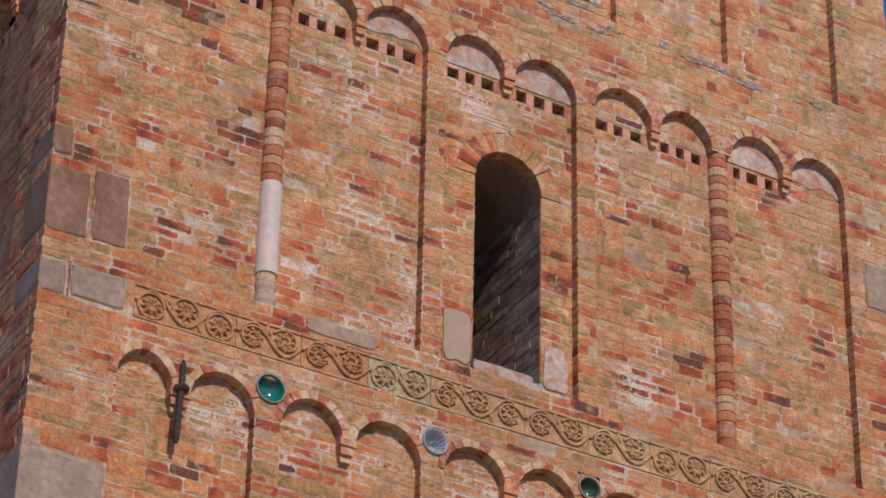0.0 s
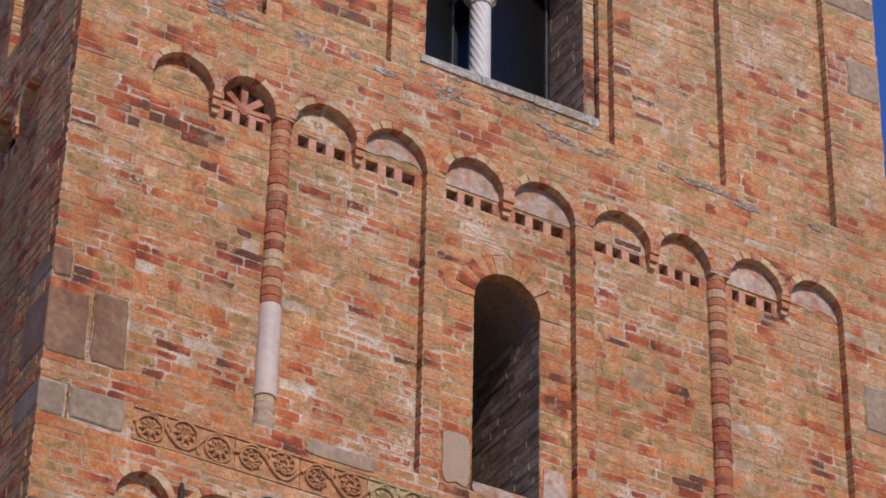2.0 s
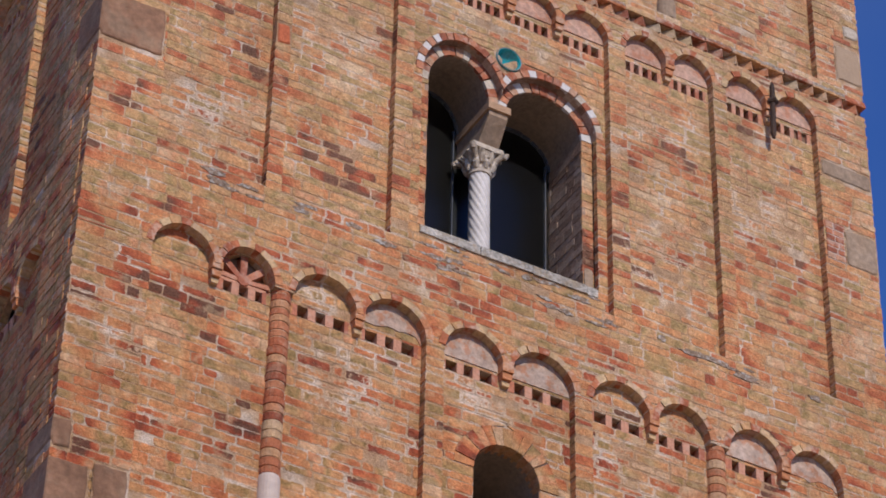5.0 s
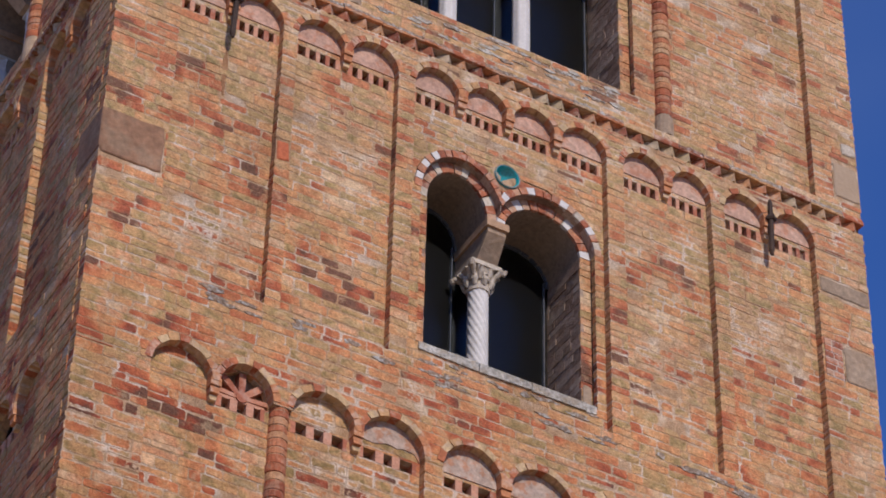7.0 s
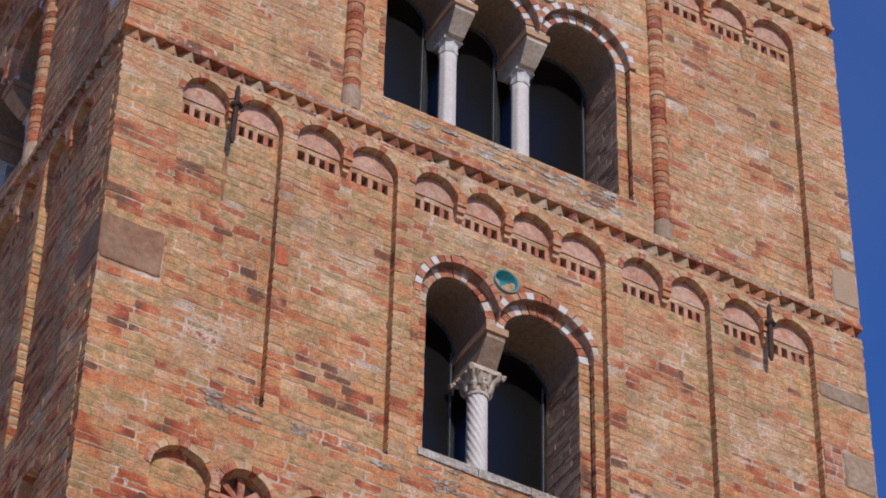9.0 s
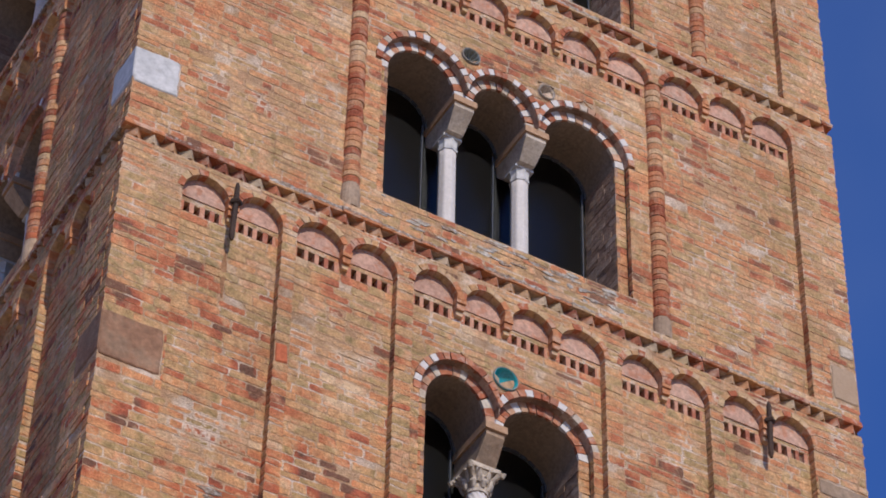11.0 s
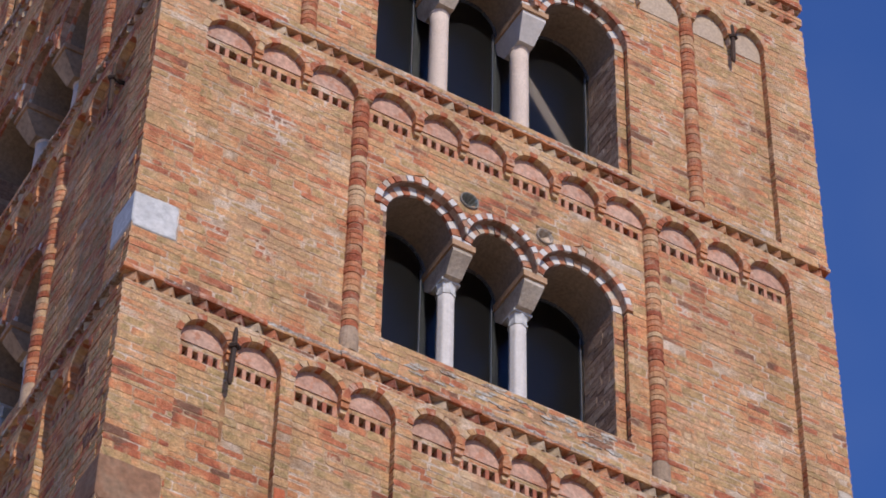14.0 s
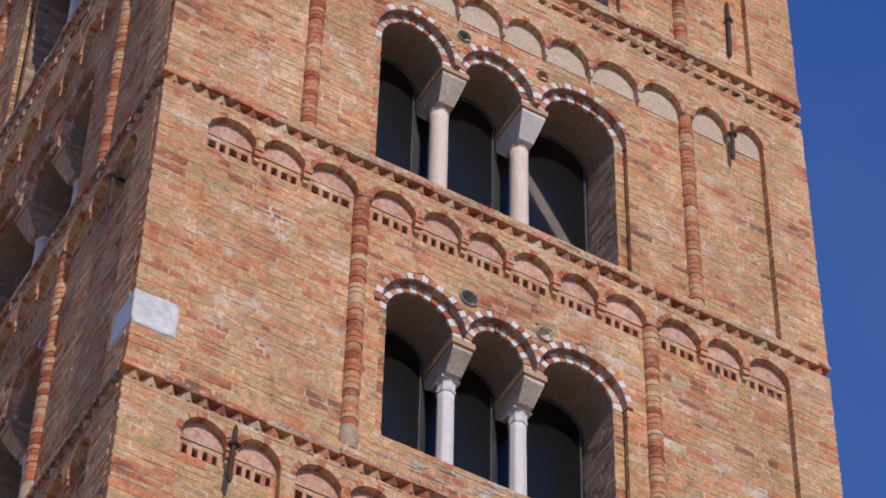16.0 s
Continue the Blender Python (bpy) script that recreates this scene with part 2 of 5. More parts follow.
STONE = material("brown_trachyte", [(0, (0.17, 0.083, 0.047)), (0.5, (0.27, 0.142, 0.083)), (1, (0.38, 0.215, 0.127))], source="noise", broad=0.3, grain=22, low=0.85, high=1.1, edge=(0.5, 0.6), blotch=0.45, stain=3.0, stain_tone=(0.27, 0.19, 0.125))
TAN_STONE = material("tan_repair_stone", [(0, (0.31, 0.21, 0.135)), (1, (0.41, 0.295, 0.20))], source="noise", grain=26, blotch=0.3, stain=5.0, low=0.9, high=1.06)
GREY_STONE = material("grey_sandstone", [(0, (0.25, 0.162, 0.105)), (0.5, (0.35, 0.243, 0.163)), (1, (0.44, 0.325, 0.23))], source="noise", broad=0.3, grain=22, low=0.85, high=1.1, edge=(0.5, 0.6), blotch=0.45, stain=3.0)
LICHEN = material("lichened_ledge", [(0, (0.26, 0.13, 0.085)), (0.3, (0.42, 0.17, 0.09)), (0.6, (0.34, 0.24, 0.17)), (1, (0.42, 0.33, 0.25))], grain=38, blotch=0.9, stain=19.0, edge=(0.50, 0.60), stain_tone=(0.46, 0.43, 0.385), bump=1.0, low=0.45, high=1.25, broad=0.25)
TERRACOTTA = material("carved_terracotta", [(0, (0.50, 0.35, 0.175)), (0.25, (0.55, 0.34, 0.165)), (0.45, (0.50, 0.22, 0.10)), (0.7, (0.55, 0.28, 0.125)), (0.9, (0.54, 0.315, 0.15)), (1, (0.50, 0.36, 0.19))], source="object", grain=45, blotch=0.35, stain=9, broad=0.2, edge=(0.5, 0.62), bump=0.8, stain_tone=(0.22, 0.15, 0.09))
SILL_STONE = material("lichened_sill", [(0, (0.30, 0.25, 0.20)), (0.5, (0.48, 0.43, 0.37)), (1, (0.60, 0.56, 0.50))], source="noise", grain=34, blotch=0.45, stain=11.0, edge=(0.5, 0.6), stain_tone=(0.36, 0.24, 0.13), bump=1.0, low=0.5, high=1.3, broad=0.2)
IRON = material("rusty_iron", [(0, (0.035, 0.026, 0.022)), (1, (0.09, 0.055, 0.04))], source="noise", rough=0.75, metal=0.3, grain=60, blotch=0.3, stain_tone=(0.12, 0.06, 0.035))
STEEL = material("painted_steel", [(0, (0.05, 0.055, 0.07)), (1, (0.09, 0.10, 0.12))], source="noise", rough=0.6)
DARK_TIMBER = material("dark_timber", [(0, (0.10, 0.08, 0.06)), (1, (0.16, 0.125, 0.09))], source="noise", rough=0.85, grain=20)
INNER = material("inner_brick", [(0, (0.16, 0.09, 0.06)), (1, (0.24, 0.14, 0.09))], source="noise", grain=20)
# inner plaster, with the shade of soffits and openings put into its colour
SOFFIT = material("shaded_plaster", [(0, (0.19, 0.135, 0.095)), (1, (0.30, 0.22, 0.155))], source="noise", grain=25, blotch=0.4, stain=3)
# out-of-view ground, made pale and warm to reflect light onto shaded walls
BOUNCE_GROUND = material("pale_bounce_ground", [(0, (0.44, 0.325, 0.21)), (0.6, (0.55, 0.415, 0.28)), (1, (0.62, 0.48, 0.335))], source="noise", grain=30, stain=0.3, stain_tone=(0.16, 0.15, 0.07), blotch=0.3)


def glaze(name, colour, rough=0.12):
    m = material(name, [(0, tuple(c * 0.8 for c in colour)), (1, colour)], source="noise", rough=rough, grain=50, blotch=0.15, bump=0.05)
    m.node_tree.nodes["Principled BSDF"].inputs["Specular IOR Level"].default_value = 0.6
    return m


GREEN_GLAZE = glaze("green_glaze", (0.02, 0.14, 0.11))
TEAL_GLAZE = glaze("turquoise_glaze", (0.02, 0.30, 0.32))
BLUE_GLAZE = glaze("blue_white_glaze", (0.40, 0.43, 0.46))
LEAF_GLAZE = glaze("leaf_green_glaze", (0.13, 0.20, 0.07))
DARK_GLAZE = glaze("dark_green_glaze", (0.05, 0.09, 0.05))
GREY_GLAZE = glaze("grey_patterned_glaze", (0.20, 0.21, 0.18))
WHITE_GLAZE = glaze("worn_rim", (0.30, 0.25, 0.19))
GLASS = bpy.data.materials.new("dark_window_glass")
GLASS.use_nodes = True
_g = GLASS.node_tree.nodes["Principled BSDF"]
_g.inputs["Base Color"].default_value = (0.22, 0.24, 0.26, 1)
_g.inputs["Roughness"].default_value, _g.inputs["Transmission Weight"].default_value, _g.inputs["IOR"].default_value = 0.28, 1.0, 1.33

# opaque near-black glass for the west windows, added to keep light out of the tower
DARK_GLASS = bpy.data.materials.new("light_blocking_glass")
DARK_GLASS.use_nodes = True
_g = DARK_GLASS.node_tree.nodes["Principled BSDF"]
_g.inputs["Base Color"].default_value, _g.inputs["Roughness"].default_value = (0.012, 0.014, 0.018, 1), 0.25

# ---- mesh building ----
R = 0.085       # depth of the sunk panels
THICK = 0.80    # thickness of the tower's walls
W = 7.6         # width of a side


class Side:
    """One side of the tower: u runs along it from the near corner, d into it, z up."""
    def __init__(self, flip, seed, far=False):
        self.flip, self.rng, self.far = flip, random.Random(seed), far

    def windows(self):
        return WINDOWS[:4] + [dict(WINDOWS[4], lights=WEST_TOP)] if self.flip else WINDOWS

    def at(self, u, d, z):
        if self.far:
            d = W - d
        return (d, u, z) if self.flip else (u, d, z)


class Heap:
    """Vertices and faces of one mesh."""
    def __init__(self, side):
        self.side, self.v, self.f, self.m, self.inset = side, [], [], [], []

    def add(self, points, faces, slot=0, inset=None):
        n = len(self.v)
        self.inset += inset or [1.0] * len(points)
        self.v += [self.side.at(*p) for p in points]
        for f in faces:
            f = [n + i for i in f]
            self.f.append(f[::-1] if self.side.flip else f)
            self.m.append(slot)

    def prism(self, quad, d0, d1, slot=0, back=False):
        """A block whose front is a polygon of (u, z), counter-clockwise as seen from outside, from depth d0 to d1."""
        k = len(quad)
        pts = [(u, d0, z) for u, z in quad] + [(u, d1, z) for u, z in quad]
        faces = [list(range(k))] + [[(i + 1) % k, i, k + i, k + (i + 1) % k] for i in range(k)]
        if back:
            faces.append([k + i for i in reversed(range(k))])
        self.add(pts, faces, slot)

    def brick(self, poly, d0, d1, rim=0.020, cover=0.0):
        """A brick: like a prism, its front split into a rim and a middle so that the lime can follow its edges."""
        k = len(poly)
        us, zs = [p[0] for p in poly], [p[1] for p in poly]
        ru, rz = min(rim, (max(us) - min(us)) * 0.4), min(rim, (max(zs) - min(zs)) * 0.4)
        inner, where = [], []
        for u, z in poly:
            q = (min(max(u, min(us) + ru), max(us) - ru), min(max(z, min(zs) + rz), max(zs) - rz))
            if q not in inner:
                inner.append(q)
            where.append(2 * k + inner.index(q))
            where[-1] += k
        pts = [(u, d0, z) for u, z in poly] + [(u, d1, z) for u, z in poly] + [(u, d0, z) for u, z in poly] + [(u, d0 - 0.0012, z) for u, z in inner]
        faces = []
        for i in range(k):
            j = (i + 1) % k
            faces.append([2 * k + j, 2 * k + i, k + i, k + j])
            faces.append([i, j, where[j]] if where[i] == where[j] else [i, j, where[j], where[i]])
        if len(inner) > 2:
            faces.append([3 * k + i for i in range(len(inner))])
        self.add(pts, faces, 0, [-0.8 * cover] * k + [1.0] * (2 * k) + [1.0 - 0.85 * cover] * len(inner))

    def box(self, u0, u1, d0, d1, z0, z1, slot=0):
        self.prism([(u0, z0), (u1, z0), (u1, z1), (u0, z1)], d0, d1, slot, True)

    def tube(self, path, radius, n=6, slot=0):
        """A round bar along (u, d, z) points."""
        rings = []
        for i, p in enumerate(path):
            a, b = Vector(path[max(i - 1, 0)]), Vector(path[min(i + 1, len(path) - 1)])
            t = (b - a).normalized()
            s = t.cross(Vector((0, 1, 0)))
            s = s.normalized() if s.length > 1e-4 else Vector((1, 0, 0))
            q = s.cross(t)
            r = radius[i] if isinstance(radius, (list, tuple)) else radius
            rings.append([tuple(Vector(p) + s * r * math.cos(k * math.tau / n) + q * r * math.sin(k * math.tau / n)) for k in range(n)])
        pts = [p for ring in rings for p in ring]
        faces = [[i * n + k, i * n + (k + 1) % n, (i + 1) * n + (k + 1) % n, (i + 1) * n + k] for i in range(len(path) - 1) for k in range(n)]
        faces += [list(reversed(range(n))), [(len(path) - 1) * n + k for k in range(n)]]
        self.add(pts, faces, slot)

    def lathe(self, u, d, profile, n=20, slot=0, twist=None):
        """A turned body about a vertical axis; profile: (radius, z)."""
        pts, faces = [], []
        for i, (r, z) in enumerate(profile):
            for k in range(n):
                a = k * math.tau / n
                rr = r * (1 + twist(a, z)) if twist else r
                pts.append((u + rr * math.cos(a), d + rr * math.sin(a), z))
        for i in range(len(profile) - 1):
            for k in range(n):
                faces.append([i * n + k, i * n + (k + 1) % n, (i + 1) * n + (k + 1) % n, (i + 1) * n + k])
        faces += [list(reversed(range(n))), [(len(profile) - 1) * n + k for k in range(n)]]
        self.add(pts, faces, slot)

    def link(self, name, mats, parent=None, label="", kind="", smooth=False):
        me = bpy.data.meshes.new(name)
        me.from_pydata(self.v, [], self.f)
        for m in (mats if isinstance(mats, (list, tuple)) else [mats]):
            me.materials.append(m)
        me.polygons.foreach_set("material_index", self.m)
        me.attributes.new("inset", "FLOAT", "POINT").data.foreach_set("value", self.inset)
        if smooth:
            me.polygons.foreach_set("use_smooth", [True] * len(me.polygons))
        me.update()
        ob = new(name, me)
        if parent is not None:
            ob.parent = parent
        return tagged(ob, label=label, kind=kind)


def thing(name, label, category, group="", kind=""):
    return tagged(new(name), label, category, group, kind)


# ---- the plan of a side: levels, panels and arches ----
def arch_row(*edges):
    return [(edges[i], edges[i + 1]) for i in range(0, len(edges), 2)]


STOREYS = [
    dict(bottom=8.0, spring=12.40, crown=12.67, panels=[(0.63, 1.70), (1.91, 3.04), (3.23, 4.36), (4.55, 5.67), (5.87, 7.0)], plaster=PLASTER, slots=None,
         arches=arch_row(0.63, 1.06, 1.19, 1.70, 1.91, 2.40, 2.50, 3.04, 3.23, 3.75, 3.85, 4.36, 4.55, 5.05, 5.15, 5.67, 5.87, 6.38, 6.48, 7.0)),
    dict(bottom=13.34, spring=16.12, crown=16.40, panels=[(0.63, 3.01), (3.18, 4.38), (4.55, 7.02)], plaster=PLASTER, slots=(15.985, 16.09),
         arches=arch_row(0.63, 1.15, 1.21, 1.67, 1.84, 2.39, 2.45, 3.01, 3.18, 3.72, 3.80, 4.38, 4.55, 5.11, 5.18, 5.69, 5.88, 6.41, 6.48, 7.02)),
    dict(bottom=17.06, spring=20.12, crown=20.36, panels=[(0.58, 1.53), (1.67, 2.65), (2.82, 4.77), (4.95, 5.88), (6.03, 7.02)], plaster=PINK_PLASTER, slots=(19.955, 20.065),
         arches=arch_row(0.58, 1.02, 1.10, 1.53, 1.67, 2.13, 2.19, 2.65, 2.82, 3.26, 3.33, 3.75, 3.80, 4.24, 4.30, 4.77, 4.95, 5.39, 5.46, 5.88, 6.03, 6.48, 6.57, 7.02)),
    dict(bottom=20.74, spring=24.14, crown=24.39, panels=[(0.50, 7.08)], plaster=PINK_PLASTER, slots=(23.965, 24.075),
         arches=arch_row(0.50, 1.02, 1.07, 1.54, 1.60, 2.11, 2.27, 2.75, 2.82, 3.27, 3.32, 3.77, 3.83, 4.30, 4.37, 4.82, 4.89, 5.37, 5.54, 6.02, 6.08, 6.53, 6.59, 7.08)),
    dict(bottom=24.80, spring=27.88, crown=28.16, panels=[(0.54, 7.03)], plaster=GREY_PLASTER, slots=None,
         arches=arch_row(0.54, 0.95, 1.05, 1.46, 1.66, 2.13, 2.18, 2.66, 2.71, 3.17, 3.22, 3.71, 3.76, 4.23, 4.29, 4.78, 4.87, 5.40, 5.46, 5.96, 6.14, 6.55, 6.65, 7.03)),
    dict(bottom=29.14, spring=32.6, crown=32.9, panels=[(0.54, 6.97)], plaster=PINK_PLASTER, slots=None,
         arches=arch_row(0.54, 1.45, 1.66, 2.6, 2.7, 3.7, 3.8, 4.8, 4.9, 5.9, 6.15, 6.97)),
]
TOP = 33.6
RING = 0.062
# sawtooth bands and the ledges over them
TEETH = [(20.480, 20.585), (24.540, 24.645), (28.59, 28.69), (28.82, 28.92)]
LEDGES = [(20.585, 20.635, 0.03), (24.645, 24.695, 0.03), (28.69, 28.75, 0.004), (28.94, 29.03, 0.04)]
# windows: lights as (left, right), sill, spring of the lights, steps: set in two orders or one
WINDOWS = [
    dict(name="window_1", lights=[(3.50, 4.10)], rises=[0.30], sill=13.42, spring=15.14, outer=None, column=None),
    dict(name="window_2", lights=[(3.05, 3.65), (3.82, 4.58)], rises=[0.40, 0.34], sill=17.33, spring=19.00, outer=0.10, column="twisted"),
    dict(name="window_3", lights=[(2.55, 3.27), (3.47, 4.05), (4.26, 5.05)], rises=[0.40, 0.355, 0.39], sill=21.14, spring=22.89, outer=0.10, column="fluted"),
    dict(name="window_4", lights=[(2.35, 3.08), (3.35, 4.04), (4.31, 5.18)], rises=[0.46, 0.41, 0.43], sill=24.84, spring=26.94, outer=0.10, column="granite"),
    dict(name="window_5", lights=[(2.35, 3.08), (3.35, 4.04), (4.31, 5.18)], rises=[0.45, 0.42, 0.44], sill=29.20, spring=31.85, outer=0.10, column="fluted"),
]
WEST_TOP = [(2.60, 3.30), (3.55, 4.42), (4.68, 5.16)]   # lights of the topmost window on the west side
STONES = [  # u0, u1, z0, z1, material, label
    (0.0, 0.32, 13.39, 13.96, STONE, "brown trachyte corner block"), (0.345, 0.625, 13.41, 14.02, STONE, "brown trachyte block"),
    (0.0, 0.16, 14.04, 14.30, STONE, "small brown corner stone"),
    (0.0, 0.21, 12.89, 13.18, GREY_STONE, "grey sandstone corner block"), (0.225, 0.66, 12.91, 13.19, GREY_STONE, "grey sandstone block"),
    (0.0, 0.62, 11.15, 11.68, GREY_STONE, "large grey corner stone"),
    (0.0, 0.56, 17.96, 18.46, STONE, "brown corner stone"), (0.0, 0.44, 21.14, 21.59, GREY_MARBLE, "white veined marble corner block"),
    (7.04, 7.6, 19.57, 19.76, GREY_STONE, "flat grey-brown corner stone"), (7.25, 7.6, 18.60, 19.02, GREY_STONE, "grey corner stone"),
    (7.42, 7.6, 21.42, 21.58, DIRTY_MARBLE, "white marble corner block"), (7.30, 7.6, 20.84, 21.28, TAN_STONE, "pale tan corner stone"),
    (1.53, 1.67, 18.60, 18.83, RED_BLOCK, "single bright red block"), (7.18, 7.6, 15.08, 15.54, GREY_STONE, "grey sandstone corner block"),
]
CORNER = 0.42   # how far the corner stones run along the other side
BOWLS = [(1.81, 12.65, 0.115), (3.15, 12.62, 0.105), (4.47, 12.61, 0.095), (3.79, 19.50, 0.125), (3.39, 23.44, 0.10), (4.23, 23.40, 0.09), (3.28, 27.49, 0.08), (4.24, 27.44, 0.07)]
FRIEZE = (0.72, 7.6, 12.90, 13.19)
WHEEL = (1.215, 1.665, 16.12, 0.27)   # left, right, hub, rise of the arch filled with spokes


# stretches where lime was smeared over the joints: left, right, foot, head
SMEARS = [(0.70, 0.94, 14.56, 14.86), (3.22, 4.30, 15.62, 15.98), (2.1, 3.1, 13.25, 14.05), (2.4, 3.1, 13.6, 14.5), (4.62, 5.45, 13.40, 13.85), (6.45, 6.98, 15.45, 16.0), (2.0, 2.9, 15.1, 15.8),
          (4.7, 5.5, 15.3, 15.9), (6.0, 6.7, 14.2, 14.8), (0.7, 1.5, 13.5, 14.0), (0.1, 0.5, 12.2, 12.6), (0.05, 0.5, 15.0, 15.5), (2.2, 3.0, 16.5, 16.75),
          (0.7, 1.4, 17.3, 17.9), (1.8, 2.5, 18.9, 19.6), (5.1, 5.8, 17.6, 18.4), (6.1, 6.9, 18.4, 19.1), (5.0, 5.8, 19.2, 19.7), (3.2, 4.6, 19.58, 19.86),
          (0.7, 1.9, 21.3, 22.1), (0.9, 2.0, 22.7, 23.4), (5.6, 6.9, 21.4, 22.0), (5.7, 6.6, 22.8, 23.5), (2.5, 3.6, 23.62, 23.88), (4.0, 5.2, 23.6, 23.9), (2.6, 4.9, 20.90, 21.06),
          (5.6, 5.9, 25.3, 26.4), (6.2, 6.9, 25.2, 25.9), (0.6, 1.4, 25.1, 25.8), (1.7, 2.1, 25.5, 26.6), (6.3, 6.9, 26.4, 27.2), (7.15, 7.5, 22.2, 22.9), (7.1, 7.5, 26.0, 26.6)]


# the spandrels of the upper arches are limed all along
SMEARS += [(-2.0, 9.6, 19.93, 20.62), (-2.0, 9.6, 23.95, 24.66), (-2.0, 9.6, 28.0, 28.6)]
for s in STOREYS[:2]:
    # brick fillings of the lower arches, limed over
    SMEARS += [(a - 0.08, b + 0.08, s["spring"] - (0.24 if s["bottom"] < 10 else 0.02), s["crown"] + 0.12) for k, (a, b) in enumerate(s["arches"]) if s["bottom"] < 10 or k in (2, 6, 7)]


def lime_at(u, z):
    """How thickly the bricks at (u, z) are smeared with lime, 0 to 1."""
    most = 0.0
    for u0, u1, z0, z1 in SMEARS:
        out = max(abs(u - (u0 + u1) / 2) / (u1 - u0), abs(z - (z0 + z1) / 2) / (z1 - z0))
        most = max(most, min(1.0, max(0.0, 1.9 - 2.6 * out)))
    return most


def ellipse_hole(a, b, spring, rise, z):
    """Left and right edge at height z of a round-headed hole with vertical sides below its spring."""
    c, h = (a + b) / 2, (b - a) / 2
    if z <= spring:
        return a, b
    k = (z - spring) / rise
    w = h * math.sqrt(max(0.0, 1 - k * k))
    return c - w, c + w


LEVELS = {10.6, TOP, FRIEZE[2], FRIEZE[3]}
for s in STOREYS:
    LEVELS |= {s["bottom"], s["spring"], s["crown"] + RING}
    if s["slots"]:
        LEVELS |= set(s["slots"])
for a, b in TEETH:
    LEVELS |= {a, b}
for a, b, _ in LEDGES:
    LEVELS |= {a, b}
for w in WINDOWS:
    LEVELS |= {w["sill"]}
LEVELS = sorted(k for k in LEVELS if 10.6 <= k <= TOP)


def courses(rng):
    rows = []
    for a, b in zip(LEVELS, LEVELS[1:]):
        n = max(1, round((b - a) / 0.085))
        cuts = [a] + [a + (b - a) * (i + rng.uniform(-0.20, 0.20)) / n for i in range(1, n)] + [b]
        rows += list(zip(cuts, cuts[1:]))
    return rows


def light_rise(w, a, b):
    """How far a light's head rises over its spring."""
    return w["rises"][w["lights"].index((a, b))]


def wall_holes(z0, z1, layer, windows=WINDOWS):
    """Holes in a layer of brickwork for the course z0..z1: pairs of edges at its foot and at its head."""
    zm, holes = (z0 + z1) / 2, []
    if layer == 0:
        for s in STOREYS:
            if s["bottom"] <= zm <= s["spring"]:
                holes += [((a, b), (a, b)) for a, b in s["panels"]]
            elif s["spring"] < zm < s["crown"] + RING:
                rise = s["crown"] - s["spring"] + RING
                holes += [(ellipse_hole(a - 0.5 * RING, b + 0.5 * RING, s["spring"], rise, z0), ellipse_hole(a - 0.5 * RING, b + 0.5 * RING, s["spring"], rise, z1)) for a, b in s["arches"]]
        holes += [((u - r, u + r),) * 2 for u, z, r in BOWLS if z < 13 and abs(zm - z) < r]
        if any(a <= zm <= b for a, b in TEETH):
            return None
        if FRIEZE[2] <= zm <= FRIEZE[3]:
            holes.append(((FRIEZE[0], FRIEZE[1]), (FRIEZE[0], FRIEZE[1])))
    else:
        for w in windows:
            if zm < w["sill"]:
                continue
            side_step = w["outer"] or 0.0
            lights = w["lights"]
            if zm <= w["spring"]:
                if z1 > w["sill"]:
                    e = (lights[0][0] - side_step, lights[-1][1] + side_step)
                    holes.append((e, e))
                continue
            for a, b in lights:
                g = (w["outer"] + 0.072) if w["outer"] else 0.17
                rise = light_rise(w, a, b) + g
                if z0 < w["spring"] + rise:
                    holes.append((ellipse_hole(a - g, b + g, w["spring"], rise, z0), ellipse_hole(a - g, b + g, w["spring"], rise, z1)))
        holes += [((u - r, u + r),) * 2 for u, z, r in BOWLS if z > 13 and abs(zm - z) < r]
        if WHEEL[2] - 0.04 < zm < WHEEL[2] + WHEEL[3]:
            holes.append((ellipse_hole(WHEEL[0], WHEEL[1], WHEEL[2], WHEEL[3], z0), ellipse_hole(WHEEL[0], WHEEL[1], WHEEL[2], WHEEL[3], z1)))
        for s in STOREYS:
            if s["slots"] and s["slots"][0] <= zm <= s["slots"][1]:
                holes += [((a + 0.03, b - 0.03), (a + 0.03, b - 0.03)) for k, (a, b) in enumerate(s["arches"]) if not (s["bottom"] < 14 and k in (0, 9))]
    return holes


def solid(lo, hi, holes):
    """Spans left between lo and hi: ((left, right) at the foot, (left, right) at the head)."""
    spans, c0, c1 = [], lo, lo
    for (a0, b0), (a1, b1) in sorted(holes):
        if a0 > c0 + 0.004 or a1 > c1 + 0.004:
            spans.append(((c0, max(c0, a0)), (c1, max(c1, a1))))
        c0, c1 = max(c0, b0), max(c1, b1)
    if c0 < hi - 0.004 or c1 < hi - 0.004:
        spans.append(((c0, hi), (c1, hi)))
    return spans


